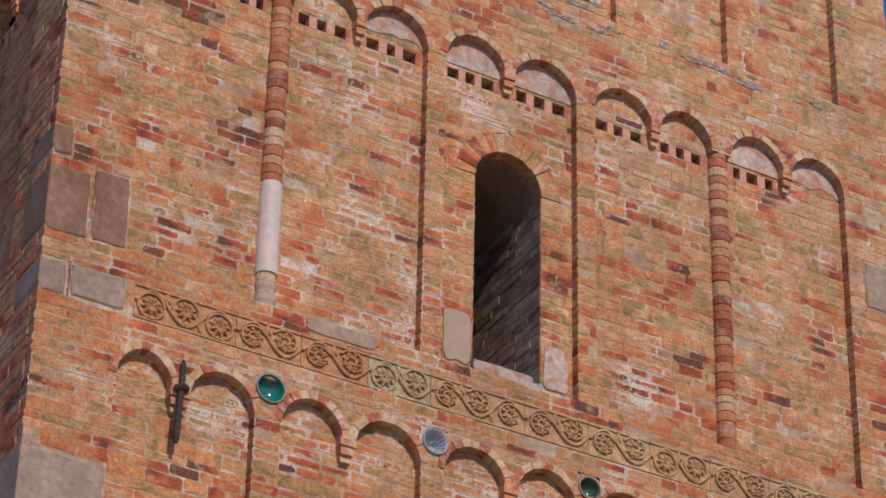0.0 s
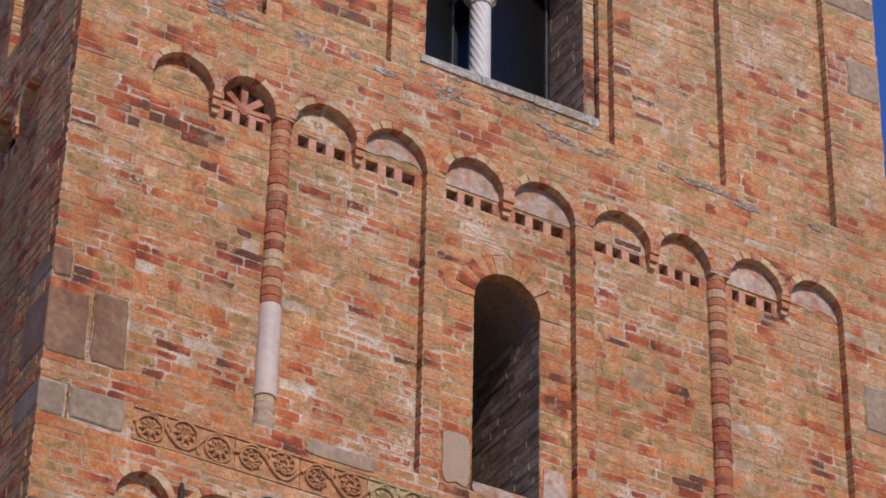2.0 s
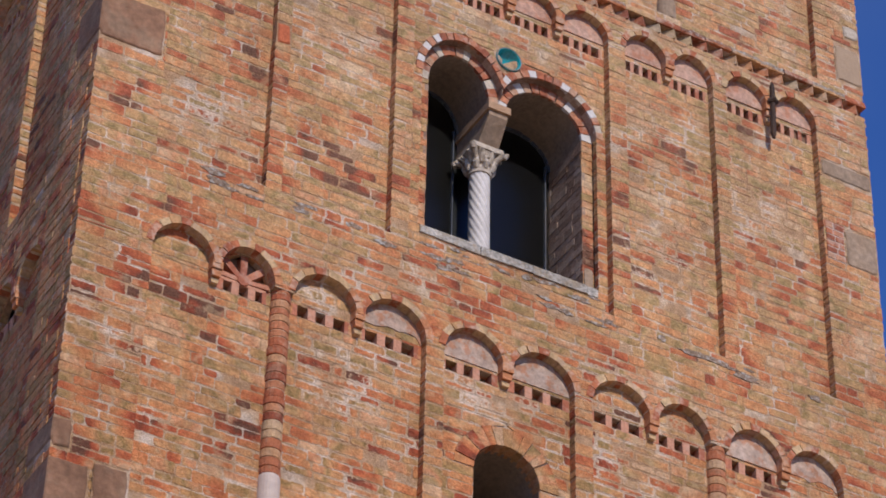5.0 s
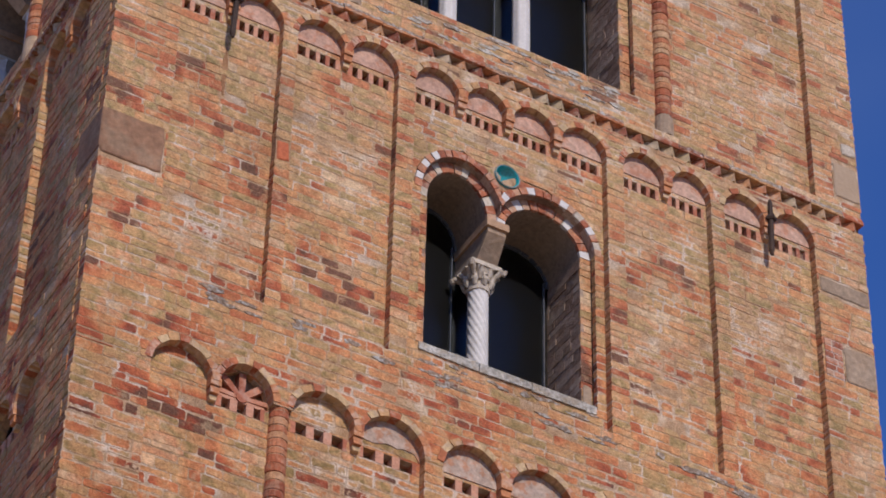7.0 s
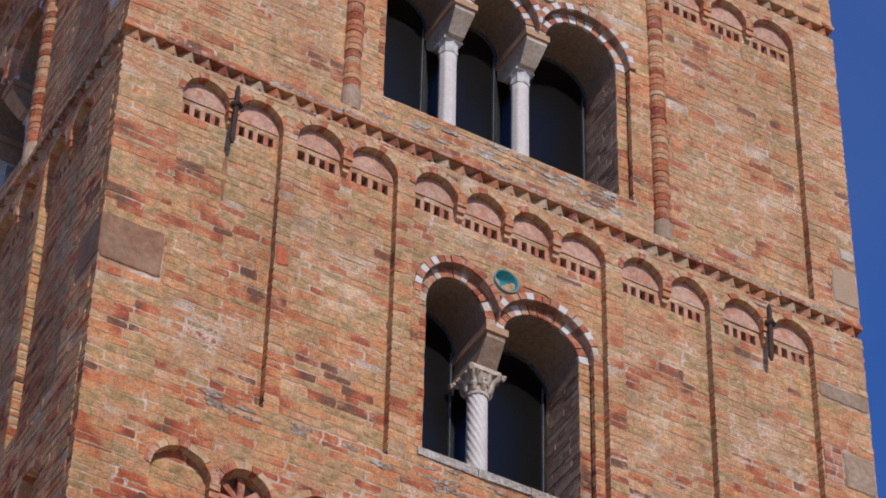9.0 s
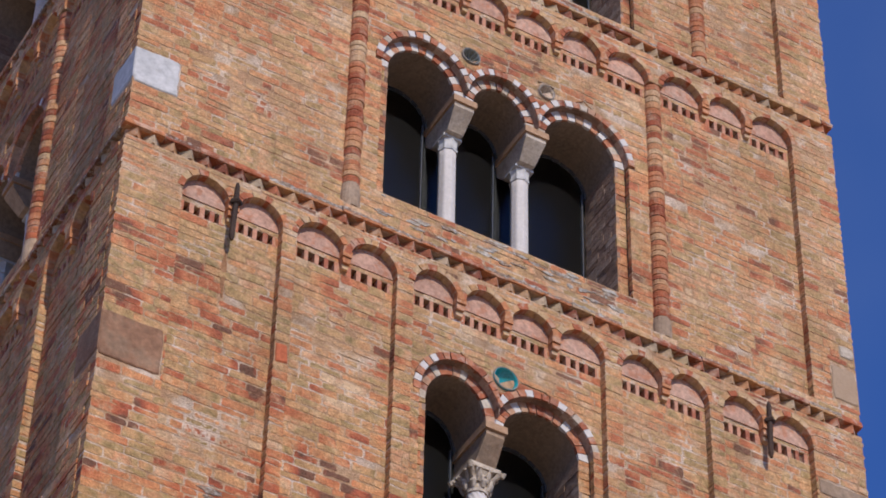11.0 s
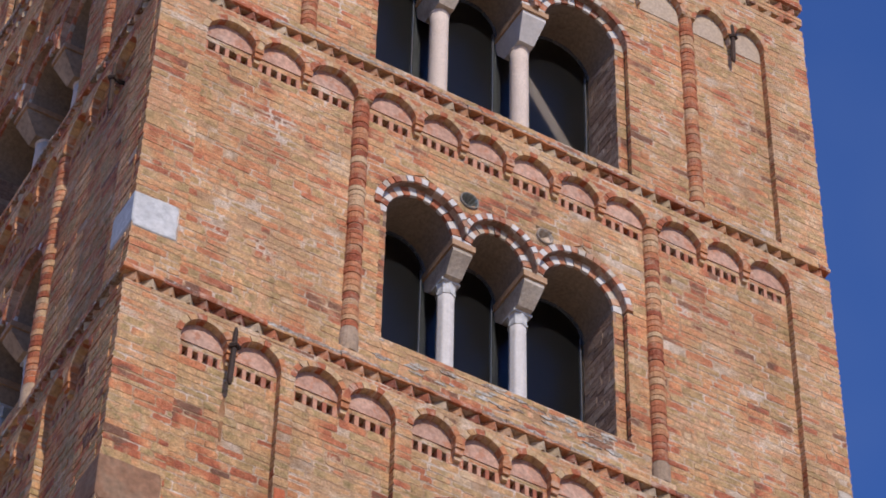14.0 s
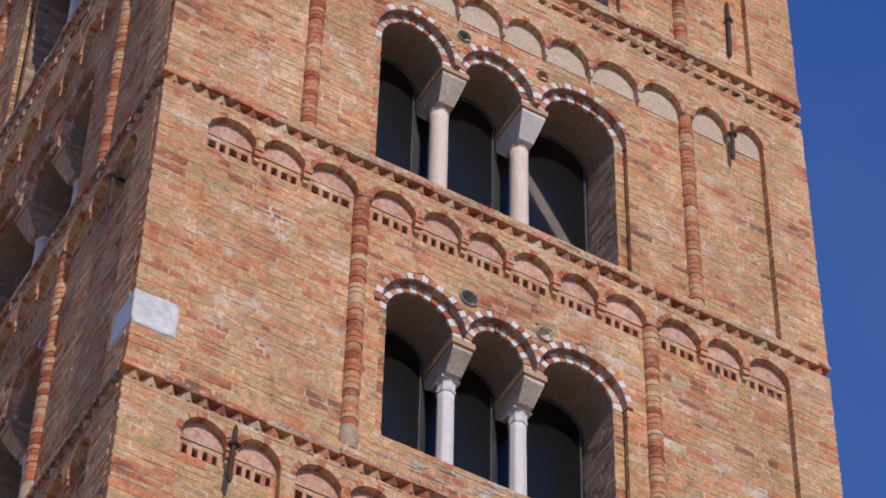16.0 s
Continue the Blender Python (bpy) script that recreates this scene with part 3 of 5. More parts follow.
def lay_course(side, bricks, mortar, z0, z1, spans, d, depth, number, keep=None):
    rng = side.rng
    joint = 0.0045
    for (l0, r0), (l1, r1) in spans:
        e = 0.007
        if r0 - l0 > 2 * e and r1 - l1 > 2 * e:
            mortar.prism([(l0 + e, z0), (r0 - e, z0), (r1 - e, z1), (l1 + e, z1)], d + 0.001, d + depth)
        left, right = max(l0, l1), min(r0, r1)
        cuts, u = [], min(l0, l1) + (0.0 if number % 2 else 0.13) + rng.uniform(0.10, 0.24)
        while u < right - 0.05:
            if u > left + 0.05:
                cuts.append(u)
            u += rng.choice((0.28, 0.26, 0.30, 0.24, 0.13, 0.31, 0.21, 0.12, 0.17, 0.28)) + rng.uniform(-0.03, 0.03)
        edges = [None] + cuts + [None]
        for i in range(len(edges) - 1):
            a0, a1 = (l0, l1) if edges[i] is None else (edges[i] + joint, edges[i] + joint)
            b0, b1 = (r0, r1) if edges[i + 1] is None else (edges[i + 1] - joint, edges[i + 1] - joint)
            if a0 == 0.0:
                a0 = a1 = rng.uniform(-0.006, 0.006)
            if (b0 - a0) + (b1 - a1) < 0.03:
                continue
            zl, zh = z0 + joint * rng.uniform(0.4, 2.0), z1 - joint * rng.uniform(0.4, 2.0)
            proud = rng.uniform(-0.0030, 0.0) if z0 < 19 else rng.uniform(-0.0046, 0.0) if rng.random() < 0.6 else rng.uniform(-0.0015, 0.0005)
            cover = 0.0 if side.flip else lime_at((a0 + b0) / 2, z0) * rng.uniform(0.5, 1.15)
            if side.flip:
                proud -= rng.uniform(0.0, 0.006)
            if rng.random() < 0.03:
                proud += 0.006
            if b0 == b1 == W:
                b0 = b1 = W + rng.choice((-0.024, -0.006, -0.003, 0.0, 0.0, 0.0, 0.002, 0.003, 0.004))
            j = lambda: rng.uniform(-0.007, 0.007)
            wave = 0.014 * noise.noise(Vector(((a0 + b0) * 0.45, zl * 1.1, 7.0 + d))) + 0.007 * noise.noise(Vector(((a0 + b0) * 1.6, zl * 2.0, 3.0)))
            zl, zh = zl + wave, zh + wave
            quad = [(a0 + (edges[i] is not None) * j(), zl + j()), (b0 + (edges[i + 1] is not None) * j(), zl + j()), (b1 + (edges[i + 1] is not None) * j(), zh + j()), (a1 + (edges[i] is not None) * j(), zh + j())]
            cut = []
            for k in range(4):
                p, q = quad[k], quad[(k + 1) % 4]
                t = min(0.45, rng.uniform(0.003, 0.022) / max(0.02, math.dist(p, q)))
                v = min(0.45, rng.uniform(0.003, 0.022) / max(0.02, math.dist(p, q)))
                sag = rng.uniform(-0.006, 0.004)
                cut.append((p[0] + (q[0] - p[0]) * t, p[1] + (q[1] - p[1]) * t))
                if k % 2 == 0 and math.dist(p, q) > 0.14:
                    cut.append(((p[0] + q[0]) / 2, (p[1] + q[1]) / 2 - (sag if k == 0 else -sag)))
                cut.append((q[0] + (p[0] - q[0]) * v, q[1] + (p[1] - q[1]) * v))
            if keep is not None and keep(cut, d + proud, cover):
                continue
            bricks.brick(cut, d + proud, d + depth - 0.005, cover=cover)


def voussoirs(heap, a, b, spring, rise, t, d0, d1, n, rng, slot_of=lambda i: 0, start=0.0, one_each=None, within=(-1e9, 1e9), gap=0.045):
    """Wedges of a round arch of inner edges a, b; one_each: called with a fresh heap a piece."""
    c, h = (a + b) / 2, (b - a) / 2
    for i in range(n):
        g = gap * math.pi / n
        t0 = start + (math.pi - 2 * start) * (i + (rng.uniform(-0.10, 0.10) if gap and i else 0)) / n + g
        t1 = start + (math.pi - 2 * start) * (i + 1) / n - g
        inner = [(c + h * math.cos(x), spring + rise * math.sin(x)) for x in (t0, t1)]
        th = t + rng.uniform(-0.006, 0.006) if gap else t
        outer = [(c + (h + th) * math.cos(x), spring + (rise + th) * math.sin(x)) for x in (t0, t1)]
        quad = [(min(max(p, within[0]), within[1]), q) for p, q in (inner[0], outer[0], outer[1], inner[1])]
        if max(p for p, q in quad) - min(p for p, q in quad) < 0.008:
            continue
        hp = Heap(heap.side) if one_each else heap
        hp.prism(quad, d0 + rng.uniform(-0.004, 0.003), d1, slot_of(i))
        if one_each:
            one_each(hp, i)


def half_disc(heap, a, b, spring, rise, d0, d1, n=16, foot=0.0, slot=0):
    c, h = (a + b) / 2, (b - a) / 2
    poly = [(a, spring - foot), (b, spring - foot)] if foot else []
    poly += [(c + h * math.cos(math.pi * i / n), spring + rise * math.sin(math.pi * i / n)) for i in range(n + 1)]
    heap.prism(poly, d0, d1, slot)


def ragged_disc(heap, a, b, spring, rise, d0, d1, rng, low, high, n=16):
    """A round-headed skin of plaster whose foot has flaked away unevenly."""
    c, h = (a + b) / 2, (b - a) / 2
    poly = [(a, spring - 0.01)]
    for i in range(1, 11):
        u = a + (b - a) * i / 11
        top = spring + rise * math.sqrt(1 - ((u - c) / h) ** 2) - 0.02
        poly.append((u, min(top, spring + low + (high - low) * (0.5 + 0.9 * noise.noise(Vector((u * 6.0, spring, 4.0)))) + rng.uniform(-0.012, 0.012))))
    poly += [(b, spring - 0.01)] + [(c + h * math.cos(math.pi * i / n), spring + rise * math.sin(math.pi * i / n)) for i in range(n + 1)]
    heap.prism(poly, d0, d1)


def build_side(side, wall, pieces):
    rng = side.rng
    bricks, mortar = Heap(side), Heap(side)
    rows = courses(rng)
    kept = []
    for number, (z0, z1) in enumerate(rows):
        zm = (z0 + z1) / 2
        h0 = wall_holes(z0, z1, 0)
        if h0 is not None:
            h0 = h0 + [((u0, CORNER if side.flip else u1),) * 2 for u0, u1, a, b, _, _ in STONES if a <= zm <= b and (u0 == 0.0 or not side.flip)]

            def keeper(poly, d, cover):
                wide = max(p[0] for p in poly) - min(p[0] for p in poly)
                if 11.7 < poly[0][1] < 14.6 and poly[0][0] < 2.6 and wide > 0.09 and len(kept) < 295:
                    kept.append((poly, d, cover))
                    return True
                return False
            lay_course(side, bricks, mortar, z0, z1, solid(0.1015 if side.flip else 0.0, W, h0), 0.0, R + 0.02, number, keeper if pieces else None)
        inner = [(s["panels"][0][0] - 0.02, s["panels"][-1][1] + 0.02) for s in STOREYS if s["bottom"] - 0.02 <= zm <= s["crown"] + 0.03]
        if inner:
            lay_course(side, bricks, mortar, z0, z1, solid(*inner[0], wall_holes(z0, z1, 1, side.windows())), R, 0.06, number + 1)
    bricks.link("brickwork", BRICK, wall, "weathered orange and ochre bricks", "stuff")
    mortar.link("mortar", MORTAR, wall, "pale lime mortar joints")

    for s in STOREYS:
        rise = s["crown"] - s["spring"]
        for k, (a, b) in enumerate(s["arches"]):
            arch = Heap(side)
            voussoirs(arch, a, b, s["spring"], rise, RING, -0.006, R + 0.03, rng.choice((7, 8, 9, 11)), rng, start=0.06)
            voussoirs(arch, a, b, s["spring"], rise, RING - 0.004, 0.0015, R + 0.02, 16, random.Random(1), lambda i: 1, gap=0.0)
            arch.link("blind_arch", [ARCH_BRICK, MORTAR], wall, "small hanging arch of narrow bricks")
            bare, thin = side.flip or s["bottom"] < 10 or (s["bottom"] < 17 and k in (0, 1, 2, 6, 7)), s["bottom"] < 17 and k in (3, 9)
            tym = Heap(side)
            low = 0.0 if s["slots"] else rng.uniform(0.10, 0.16) if s["bottom"] > 24 else rng.uniform(0.0, 0.06)
            if bare:
                pass
            elif thin:
                ragged_disc(tym, a + 0.004, b - 0.004, s["spring"], rise - 0.003, R - rng.uniform(0.007, 0.009), R + 0.05, rng, 0.01, 0.09)
            else:
                half_disc(tym, a + 0.004, b - 0.004, s["spring"], rise - 0.003, R - rng.uniform(0.008, 0.014), R + 0.05, foot=low)
            if tym.v:
                tym.link("tympanum", s["plaster"], wall, "patched plaster filling of the arch")
            if s["slots"] and not (s["bottom"] < 14 and k in (0, 9)):
                lo, hi = s["slots"]
                grid = Heap(side)
                u0, u1 = a + 0.03, b - 0.03
                grid.box(u0 - 0.01, u1 + 0.01, R + 0.16, R + 0.2, lo - 0.02, hi + 0.02, 1)
                n, pw = (3, 0.034) if s["slots"][0] < 19 else (4, 0.021)
                for i in range(n + 1):
                    c = u0 + (u1 - u0) * (i + rng.uniform(-0.10, 0.10) * (0 < i < n)) / n
                    grid.box(c - pw, c + pw * rng.uniform(0.7, 1.2), R - 0.002, R + 0.10, lo - 0.004, hi + 0.004)
                grid.box(u0 - 0.004, u1 + 0.004, R + 0.004, R + 0.16, lo - 0.02, lo - 0.002)
                grid.box(u0, u1, R + 0.01, R + 0.18, hi + 0.001, hi + 0.03)
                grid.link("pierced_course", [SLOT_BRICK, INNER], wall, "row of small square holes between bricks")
        # corbels where two arches meet over one panel
        for (a, b), (c, e) in zip(s["arches"], s["arches"][1:]):
            if any(p <= a and e <= q for p, q in s["panels"]) and 0.02 < c - b < 0.14:
                m = (b + c) / 2
                cor = Heap(side)
                if s["bottom"] > 24:
                    cor.prism([(m - 0.012, s["spring"] - 0.13), (m + 0.012, s["spring"] - 0.13), (m + 0.03, s["spring"] + 0.06), (m - 0.03, s["spring"] + 0.06)], 0.012, R + 0.02)
                    cor.link("corbel", ARCH_BRICK if side.flip else GREY_PLASTER, wall, "thin plastered spur between two arches")
                    continue
                w = max(0.045, (c - b) / 2 + 0.012)
                z = s["spring"] + 0.05
                cor.prism([(m - w, z - 0.07), (m + w, z - 0.07), (m + w, z), (m - w, z)], -0.004, R + 0.02)
                cor.prism([(m - w * 0.8, z - 0.135), (m + w * 0.8, z - 0.135), (m + w * 0.9, z - 0.075), (m - w * 0.9, z - 0.075)], 0.012, R + 0.02)
                cor.prism([(m - w * 0.6, z - 0.185), (m + w * 0.6, z - 0.185), (m + w * 0.75, z - 0.14), (m - w * 0.75, z - 0.14)], 0.04, R + 0.02)
                cor.link("corbel", ARCH_BRICK, wall, "small stepped brick corbel")

    for z0, z1 in TEETH:
        row = Heap(side)
        row.box(0.22 if side.flip else 0.06, W, 0.062, 0.2, z0, z1, 1)
        u = 0.25 if side.flip else 0.10
        while u < W - 0.06:
            w = 0.083 + rng.uniform(-0.006, 0.003)
            p = rng.uniform(-0.030, -0.014)
            lo, hi, lean = z0 + rng.uniform(-0.006, 0.006), z1 - rng.uniform(0.0, 0.014), rng.uniform(-0.012, 0.012)
            row.add([(u - w, 0.064, lo), (u + lean, p, lo), (u + w, 0.064, lo), (u - w, 0.064, hi), (u + lean, p, hi), (u + w, 0.064, hi)],
                    [[0, 1, 4, 3], [1, 2, 5, 4], [2, 1, 0], [3, 4, 5]])
            u += 0.168
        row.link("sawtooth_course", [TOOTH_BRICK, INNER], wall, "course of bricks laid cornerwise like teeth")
    for z0, z1, p in LEDGES:
        led = Heap(side)
        u = 0.065 if side.flip else -p
        crust = 0.036 if p > 0.01 else 0.008
        while u < W:
            v = min(u + rng.uniform(0.20, 0.42), W)
            q, sag = -p + rng.uniform(-0.008, 0.010), rng.uniform(-0.006, 0.006)
            n = max(2, round((v - u) / 0.035))
            tile = 1 if rng.random() < (0.7 if p < 0.01 else 0.1 if side.flip else 0.9 if u < 1.0 else 0.28) else 0
            rough = 0.4 if tile else 1.0
            pts, faces = [], []
            for i in range(n + 1):
                x = u + 0.002 + (v - u - 0.004) * i / n
                e = lambda k: rough * noise.noise(Vector((x * 17.0, z0 * 3.1 + k * 5.7, 2.0 if side.flip else 9.0)))
                pts += [(x, 0.062, z0 + sag), (x, q + 0.010 * e(1), z0 + sag + 0.006 * e(2)), (x, q - 0.004 + 0.012 * e(3), z0 * 0.6 + z1 * 0.4 + sag + 0.008 * e(8)), (x, q + 0.004 + 0.022 * e(4), z1 + sag + 0.012 * e(5)),
                        (x, min(-0.006, q * 0.4) + 0.010 * e(6), z1 + crust * (0.75 + 0.8 * e(7))), (x, 0.03, z1 + crust)]
            for i in range(n):
                faces += [[6 * i + k, 6 * i + 6 + k, 6 * i + 7 + k, 6 * i + 1 + k] for k in range(5)]
            faces += [[5, 4, 3, 2, 1, 0], [6 * n + k for k in range(6)]]
            led.add(pts, faces, tile)
            # the tile's red edge shows under the crust
            for i in range(n if p > 0.01 and not side.flip else 0):
                led.m[len(led.m) - len(faces) + 5 * i] = led.m[len(led.m) - len(faces) + 5 * i + 1] = 1
            u = v
        led.link("ledge", [LICHEN, ARCH_BRICK], wall, "thin projecting course, grey with lichen")
    for u0, u1, z0, z1, mat, label in STONES:
        if side.flip:
            continue
        deep = CORNER if u0 == 0.0 else 0.1
        st = Heap(side)
        # an uneven outline with worn corners in a bed of lime
        y, corner = rng.uniform(-0.012, -0.008), [(u0, z0), (u1, z0), (u1, z1), (u0, z1)]
        outline = []
        for k in range(4):
            (pu, pz), (qu, qz) = corner[k], corner[(k + 1) % 4]
            n = max(2, round(math.dist((pu, pz), (qu, qz)) / 0.07))
            for i in range(n):
                f = (i + (0.28 if i == 0 else 0.0)) / n
                wob = 0.002 if u0 == 0.0 and k == 3 else rng.uniform(0.002, 0.016)
                nu, nz = (0, wob) if k == 0 else (-wob, 0) if k == 1 else (0, -wob) if k == 2 else (wob - (0.008 if u0 == 0.0 else 0.0), 0)
                outline.append((pu + (qu - pu) * f + nu, pz + (qz - pz) * f + nz))
        k, cu, cz = len(outline), (u0 + u1) / 2, (z0 + z1) / 2
        shrink = lambda p, e: (p[0] - math.copysign(min(e, abs(p[0] - cu)), p[0] - cu), p[1] - math.copysign(min(e, abs(p[1] - cz)), p[1] - cz))
        rings = [[(*shrink(p, 0.014), y) for p in outline], [(*shrink(p, 0.003), y + 0.008) for p in outline], [(*p, deep) for p in outline]]
        st.add([(pu, d, pz) for ring in rings for pu, pz, d in ring],
               [list(range(k))] + [[r * k + (i + 1) % k, r * k + i, (r + 1) * k + i, (r + 1) * k + (i + 1) % k] for r in range(2) for i in range(k)])
        bed = Heap(side)
        bed.box(u0 + 0.005, u1 + 0.004, 0.0015 + rng.uniform(0.0, 0.002), deep + 0.006, z0 - 0.05, z1 + 0.05)
        bed.link("mortar_bed", MORTAR, wall, "lime mortar round a corner stone")
        st.link("stone", mat, wall, label)
    # the thick core behind the brick skins, cut open at the windows
    core = Heap(side)
    cuts = sorted({8.0, TOP} | {z for w in side.windows() for z in (w["sill"], w["spring"])} | {w["spring"] + light_rise(w, a, b) * math.sin(math.pi * i / 16) for w in side.windows() for a, b in w["lights"] for i in range(9)})
    for z0, z1 in zip(cuts, cuts[1:]):
        holes = []
        for w in side.windows():
            if z0 >= w["sill"] - 1e-6:
                if z1 <= w["spring"] + 1e-6:
                    holes += [((w["lights"][0][0], w["lights"][-1][1]),) * 2]
                else:
                    for a, b in w["lights"]:
                        if z0 < w["spring"] + light_rise(w, a, b) - 1e-6:
                            holes.append((ellipse_hole(a, b, w["spring"], light_rise(w, a, b), z0), ellipse_hole(a, b, w["spring"], light_rise(w, a, b), z1)))
        for (l0, r0), (l1, r1) in solid(0.2, W - 0.1, holes):
            core.prism([(l0, z0), (r0, z0), (r1, z1), (l1, z1)], 0.187, THICK, 0, True)
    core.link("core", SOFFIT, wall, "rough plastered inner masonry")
    return kept


def window(side, spec):
    rng = side.rng
    win = thing(spec["name"], {1: "single round-headed window with brick arch", 2: "two-light round-arched window with central column", 3: "three-light round-arched window with two columns"}[len(spec["lights"])], "window", kind="structure")
    lights, zs = spec["lights"], spec["spring"]
    lo, hi = lights[0][0], lights[-1][1]
    white = 0.12 if side.flip else 0.5 if len(lights) == 2 else 0.88
    if spec["outer"]:
        o = spec["outer"]
        mids = [-1e9] + [(p[1] + q[0]) / 2 for p, q in zip(lights, lights[1:])] + [1e9]
        for (a, b), m0, m1 in zip(lights, mids, mids[1:]):
            # inner order: set back, red and white wedges
            def inner_piece(hp, i):
                hp.link("voussoir", (MARBLE if rng.random() < 0.6 else DIRTY_MARBLE) if i % 2 == 0 and rng.random() < white + 0.1 else VOUSSOIR_BRICK, win)
            voussoirs(Heap(side), a, b, zs, light_rise(spec, a, b), o + 0.01, 0.165, 0.195, 15, rng, one_each=inner_piece, within=(m0, m1))

            def outer_piece(hp, i):
                hp.link("voussoir", (MARBLE if rng.random() < 0.75 else DIRTY_MARBLE) if i % 2 == 1 and rng.random() < white else VOUSSOIR_BRICK, win)
            voussoirs(Heap(side), a - o, b + o, zs, light_rise(spec, a, b) + o, 0.072, R - 0.008, R + 0.03, 19, rng, one_each=outer_piece, within=(m0, m1))
            # dark lining paints the shaded band between the outer and inner order
            lining = Heap(side)
            voussoirs(lining, a - o, b + o, zs, light_rise(spec, a, b) + o, 0.07, R + 0.012, 0.185, 19, rng, within=(m0, m1), gap=0.0)
            voussoirs(lining, a - o - 0.06, b + o + 0.06, zs, light_rise(spec, a, b) + o + 0.06, 0.12, R + 0.012, 0.15, 19, rng, lambda i: 1, within=(m0, m1), gap=0.0)
            lining.link("arch_lining", [REVEAL_BRICK, MORTAR], win, "brick soffit of the outer arch, coloured dark for its shade")
        # brick jambs of the inner order
        z = spec["sill"]
        jam = Heap(side)
        while z < zs:
            h = min(0.077, zs - z)
            for u0, u1 in ((lo - o - 0.01, lo + rng.uniform(-0.004, 0.007)), (hi - rng.uniform(-0.004, 0.007), hi + o + 0.01)):
                jam.box(u0, u1, 0.165 + rng.uniform(-0.003, 0.003), 0.195, z + 0.004, z + h - 0.003)
            z += h
        jam.link("jamb", BRICK, win, "stepped brick jamb")
    else:
        def piece(hp, i):
            hp.link("voussoir", BRICK_PIECE, win)
        voussoirs(Heap(side), lo, hi, zs, spec["rises"][0], 0.17, R - 0.008, 0.22, 15, rng, one_each=piece)
        bed = Heap(side)
        voussoirs(bed, lo - 0.004, hi + 0.004, zs, spec["rises"][0] + 0.004, 0.26, R + 0.004, 0.20, 19, rng, gap=0.0)
        bed.link("mortar_bed", MORTAR, win, "mortar between the arch bricks")
    # brick facing of the deep reveals
    rev = Heap(side)
    z = spec["sill"]
    end = THICK if spec["outer"] else 2.3
    if not spec["outer"]:
        # the deep passage behind the single window
        shell = Heap(side)
        shell.box(lo - 0.3, lo - 0.012, THICK, end, spec["sill"] - 0.2, zs)
        shell.box(hi + 0.012, hi + 0.3, THICK, end, spec["sill"] - 0.2, zs)
        shell.box(lo - 0.3, hi + 0.3, THICK, end, spec["sill"] - 0.2, spec["sill"])
        shell.box(lo - 0.3, hi + 0.3, end, end + 0.1, spec["sill"] - 0.2, zs + 0.6)
        voussoirs(shell, lo - 0.012, hi + 0.012, zs, spec["rises"][0] + 0.01, 0.3, THICK, end, 14, rng, gap=0.0)
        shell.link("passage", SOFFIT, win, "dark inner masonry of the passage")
    while z < zs:
        h = min(rng.uniform(0.062, 0.082), zs - z)
        d = (0.167 if spec["outer"] else 0.09)
        first = rng.uniform(0.08, 0.24)
        while d < end - 0.02:
            e = min(d + first, end - 0.01)
            first = rng.choice((0.25, 0.22, 0.13, 0.27))
            x = rng.uniform(0.001, 0.007)
            rev.box(lo - 0.03, lo + x, d, e - 0.005, z + 0.002, z + h - 0.003)
            rev.box(hi - x, hi + 0.03, d, e - 0.005, z + 0.002, z + h - 0.003)
            d = e
        z += h
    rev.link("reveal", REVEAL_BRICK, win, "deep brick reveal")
    sill = Heap(side)
    o = spec["outer"] or 0.02
    u = lo - o + 0.01
    while u < hi + o - 0.02:
        v = min(u + rng.uniform(0.35, 0.6), hi + o - 0.01)
        sill.prism([(u + 0.003, spec["sill"] - 0.085 + rng.uniform(-0.012, 0.012)), (v - 0.003, spec["sill"] - 0.085 + rng.uniform(-0.012, 0.012)), (v - 0.003, spec["sill"] + rng.uniform(-0.006, 0.008)), (u + 0.003, spec["sill"] + rng.uniform(-0.006, 0.008))], R + (0.006 if len(lights) == 3 else -rng.uniform(0.012, 0.024)), THICK - 0.02, 0, True)
        u = v
    sill.link("window_sill", SILL_STONE, win, "grey lichen-covered sill stones")
    # steel frame and dark panes at the back of the opening
    fr, back, panes = Heap(side), THICK - 0.10, []
    for a, b in (lights if spec["outer"] else []):
        for u in (a + 0.012, b - 0.05):
            fr.box(u - 0.006, u + 0.006, back - 0.02, back + 0.02, spec["sill"], zs + 0.05)
        voussoirs(fr, a + 0.02, b - 0.02, zs, light_rise(spec, a, b) - 0.03, 0.03, back - 0.02, back + 0.02, 12, rng)
        fr.box(a, b, back - 0.02, back + 0.02, spec["sill"], spec["sill"] + 0.05)
        pane = Heap(side)
        half_disc(pane, a + 0.005, b - 0.005, zs, light_rise(spec, a, b) - 0.005, back + 0.004, back + 0.010, foot=zs - spec["sill"])
        panes.append(pane)
    for (a, b), (c, e) in zip(lights, lights[1:]):
        pane = Heap(side)
        pane.box(b - 0.02, c + 0.02, back + 0.012, back + 0.018, spec["sill"], zs - 0.08)
        panes.append(pane)
    if spec["outer"]:
        frame_part = fr.link("window_frame", STEEL, win, "slim dark steel frame")
        for pane in panes:
            # west panes are opaque and block the sun, south panes let it in
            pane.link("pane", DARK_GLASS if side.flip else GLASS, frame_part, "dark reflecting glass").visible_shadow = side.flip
    # columns between the lights
    for (a, b), (c, e) in zip(lights, lights[1:]):
        column(side, (b + c) / 2, (c - b) / 2, spec, win)
    return win


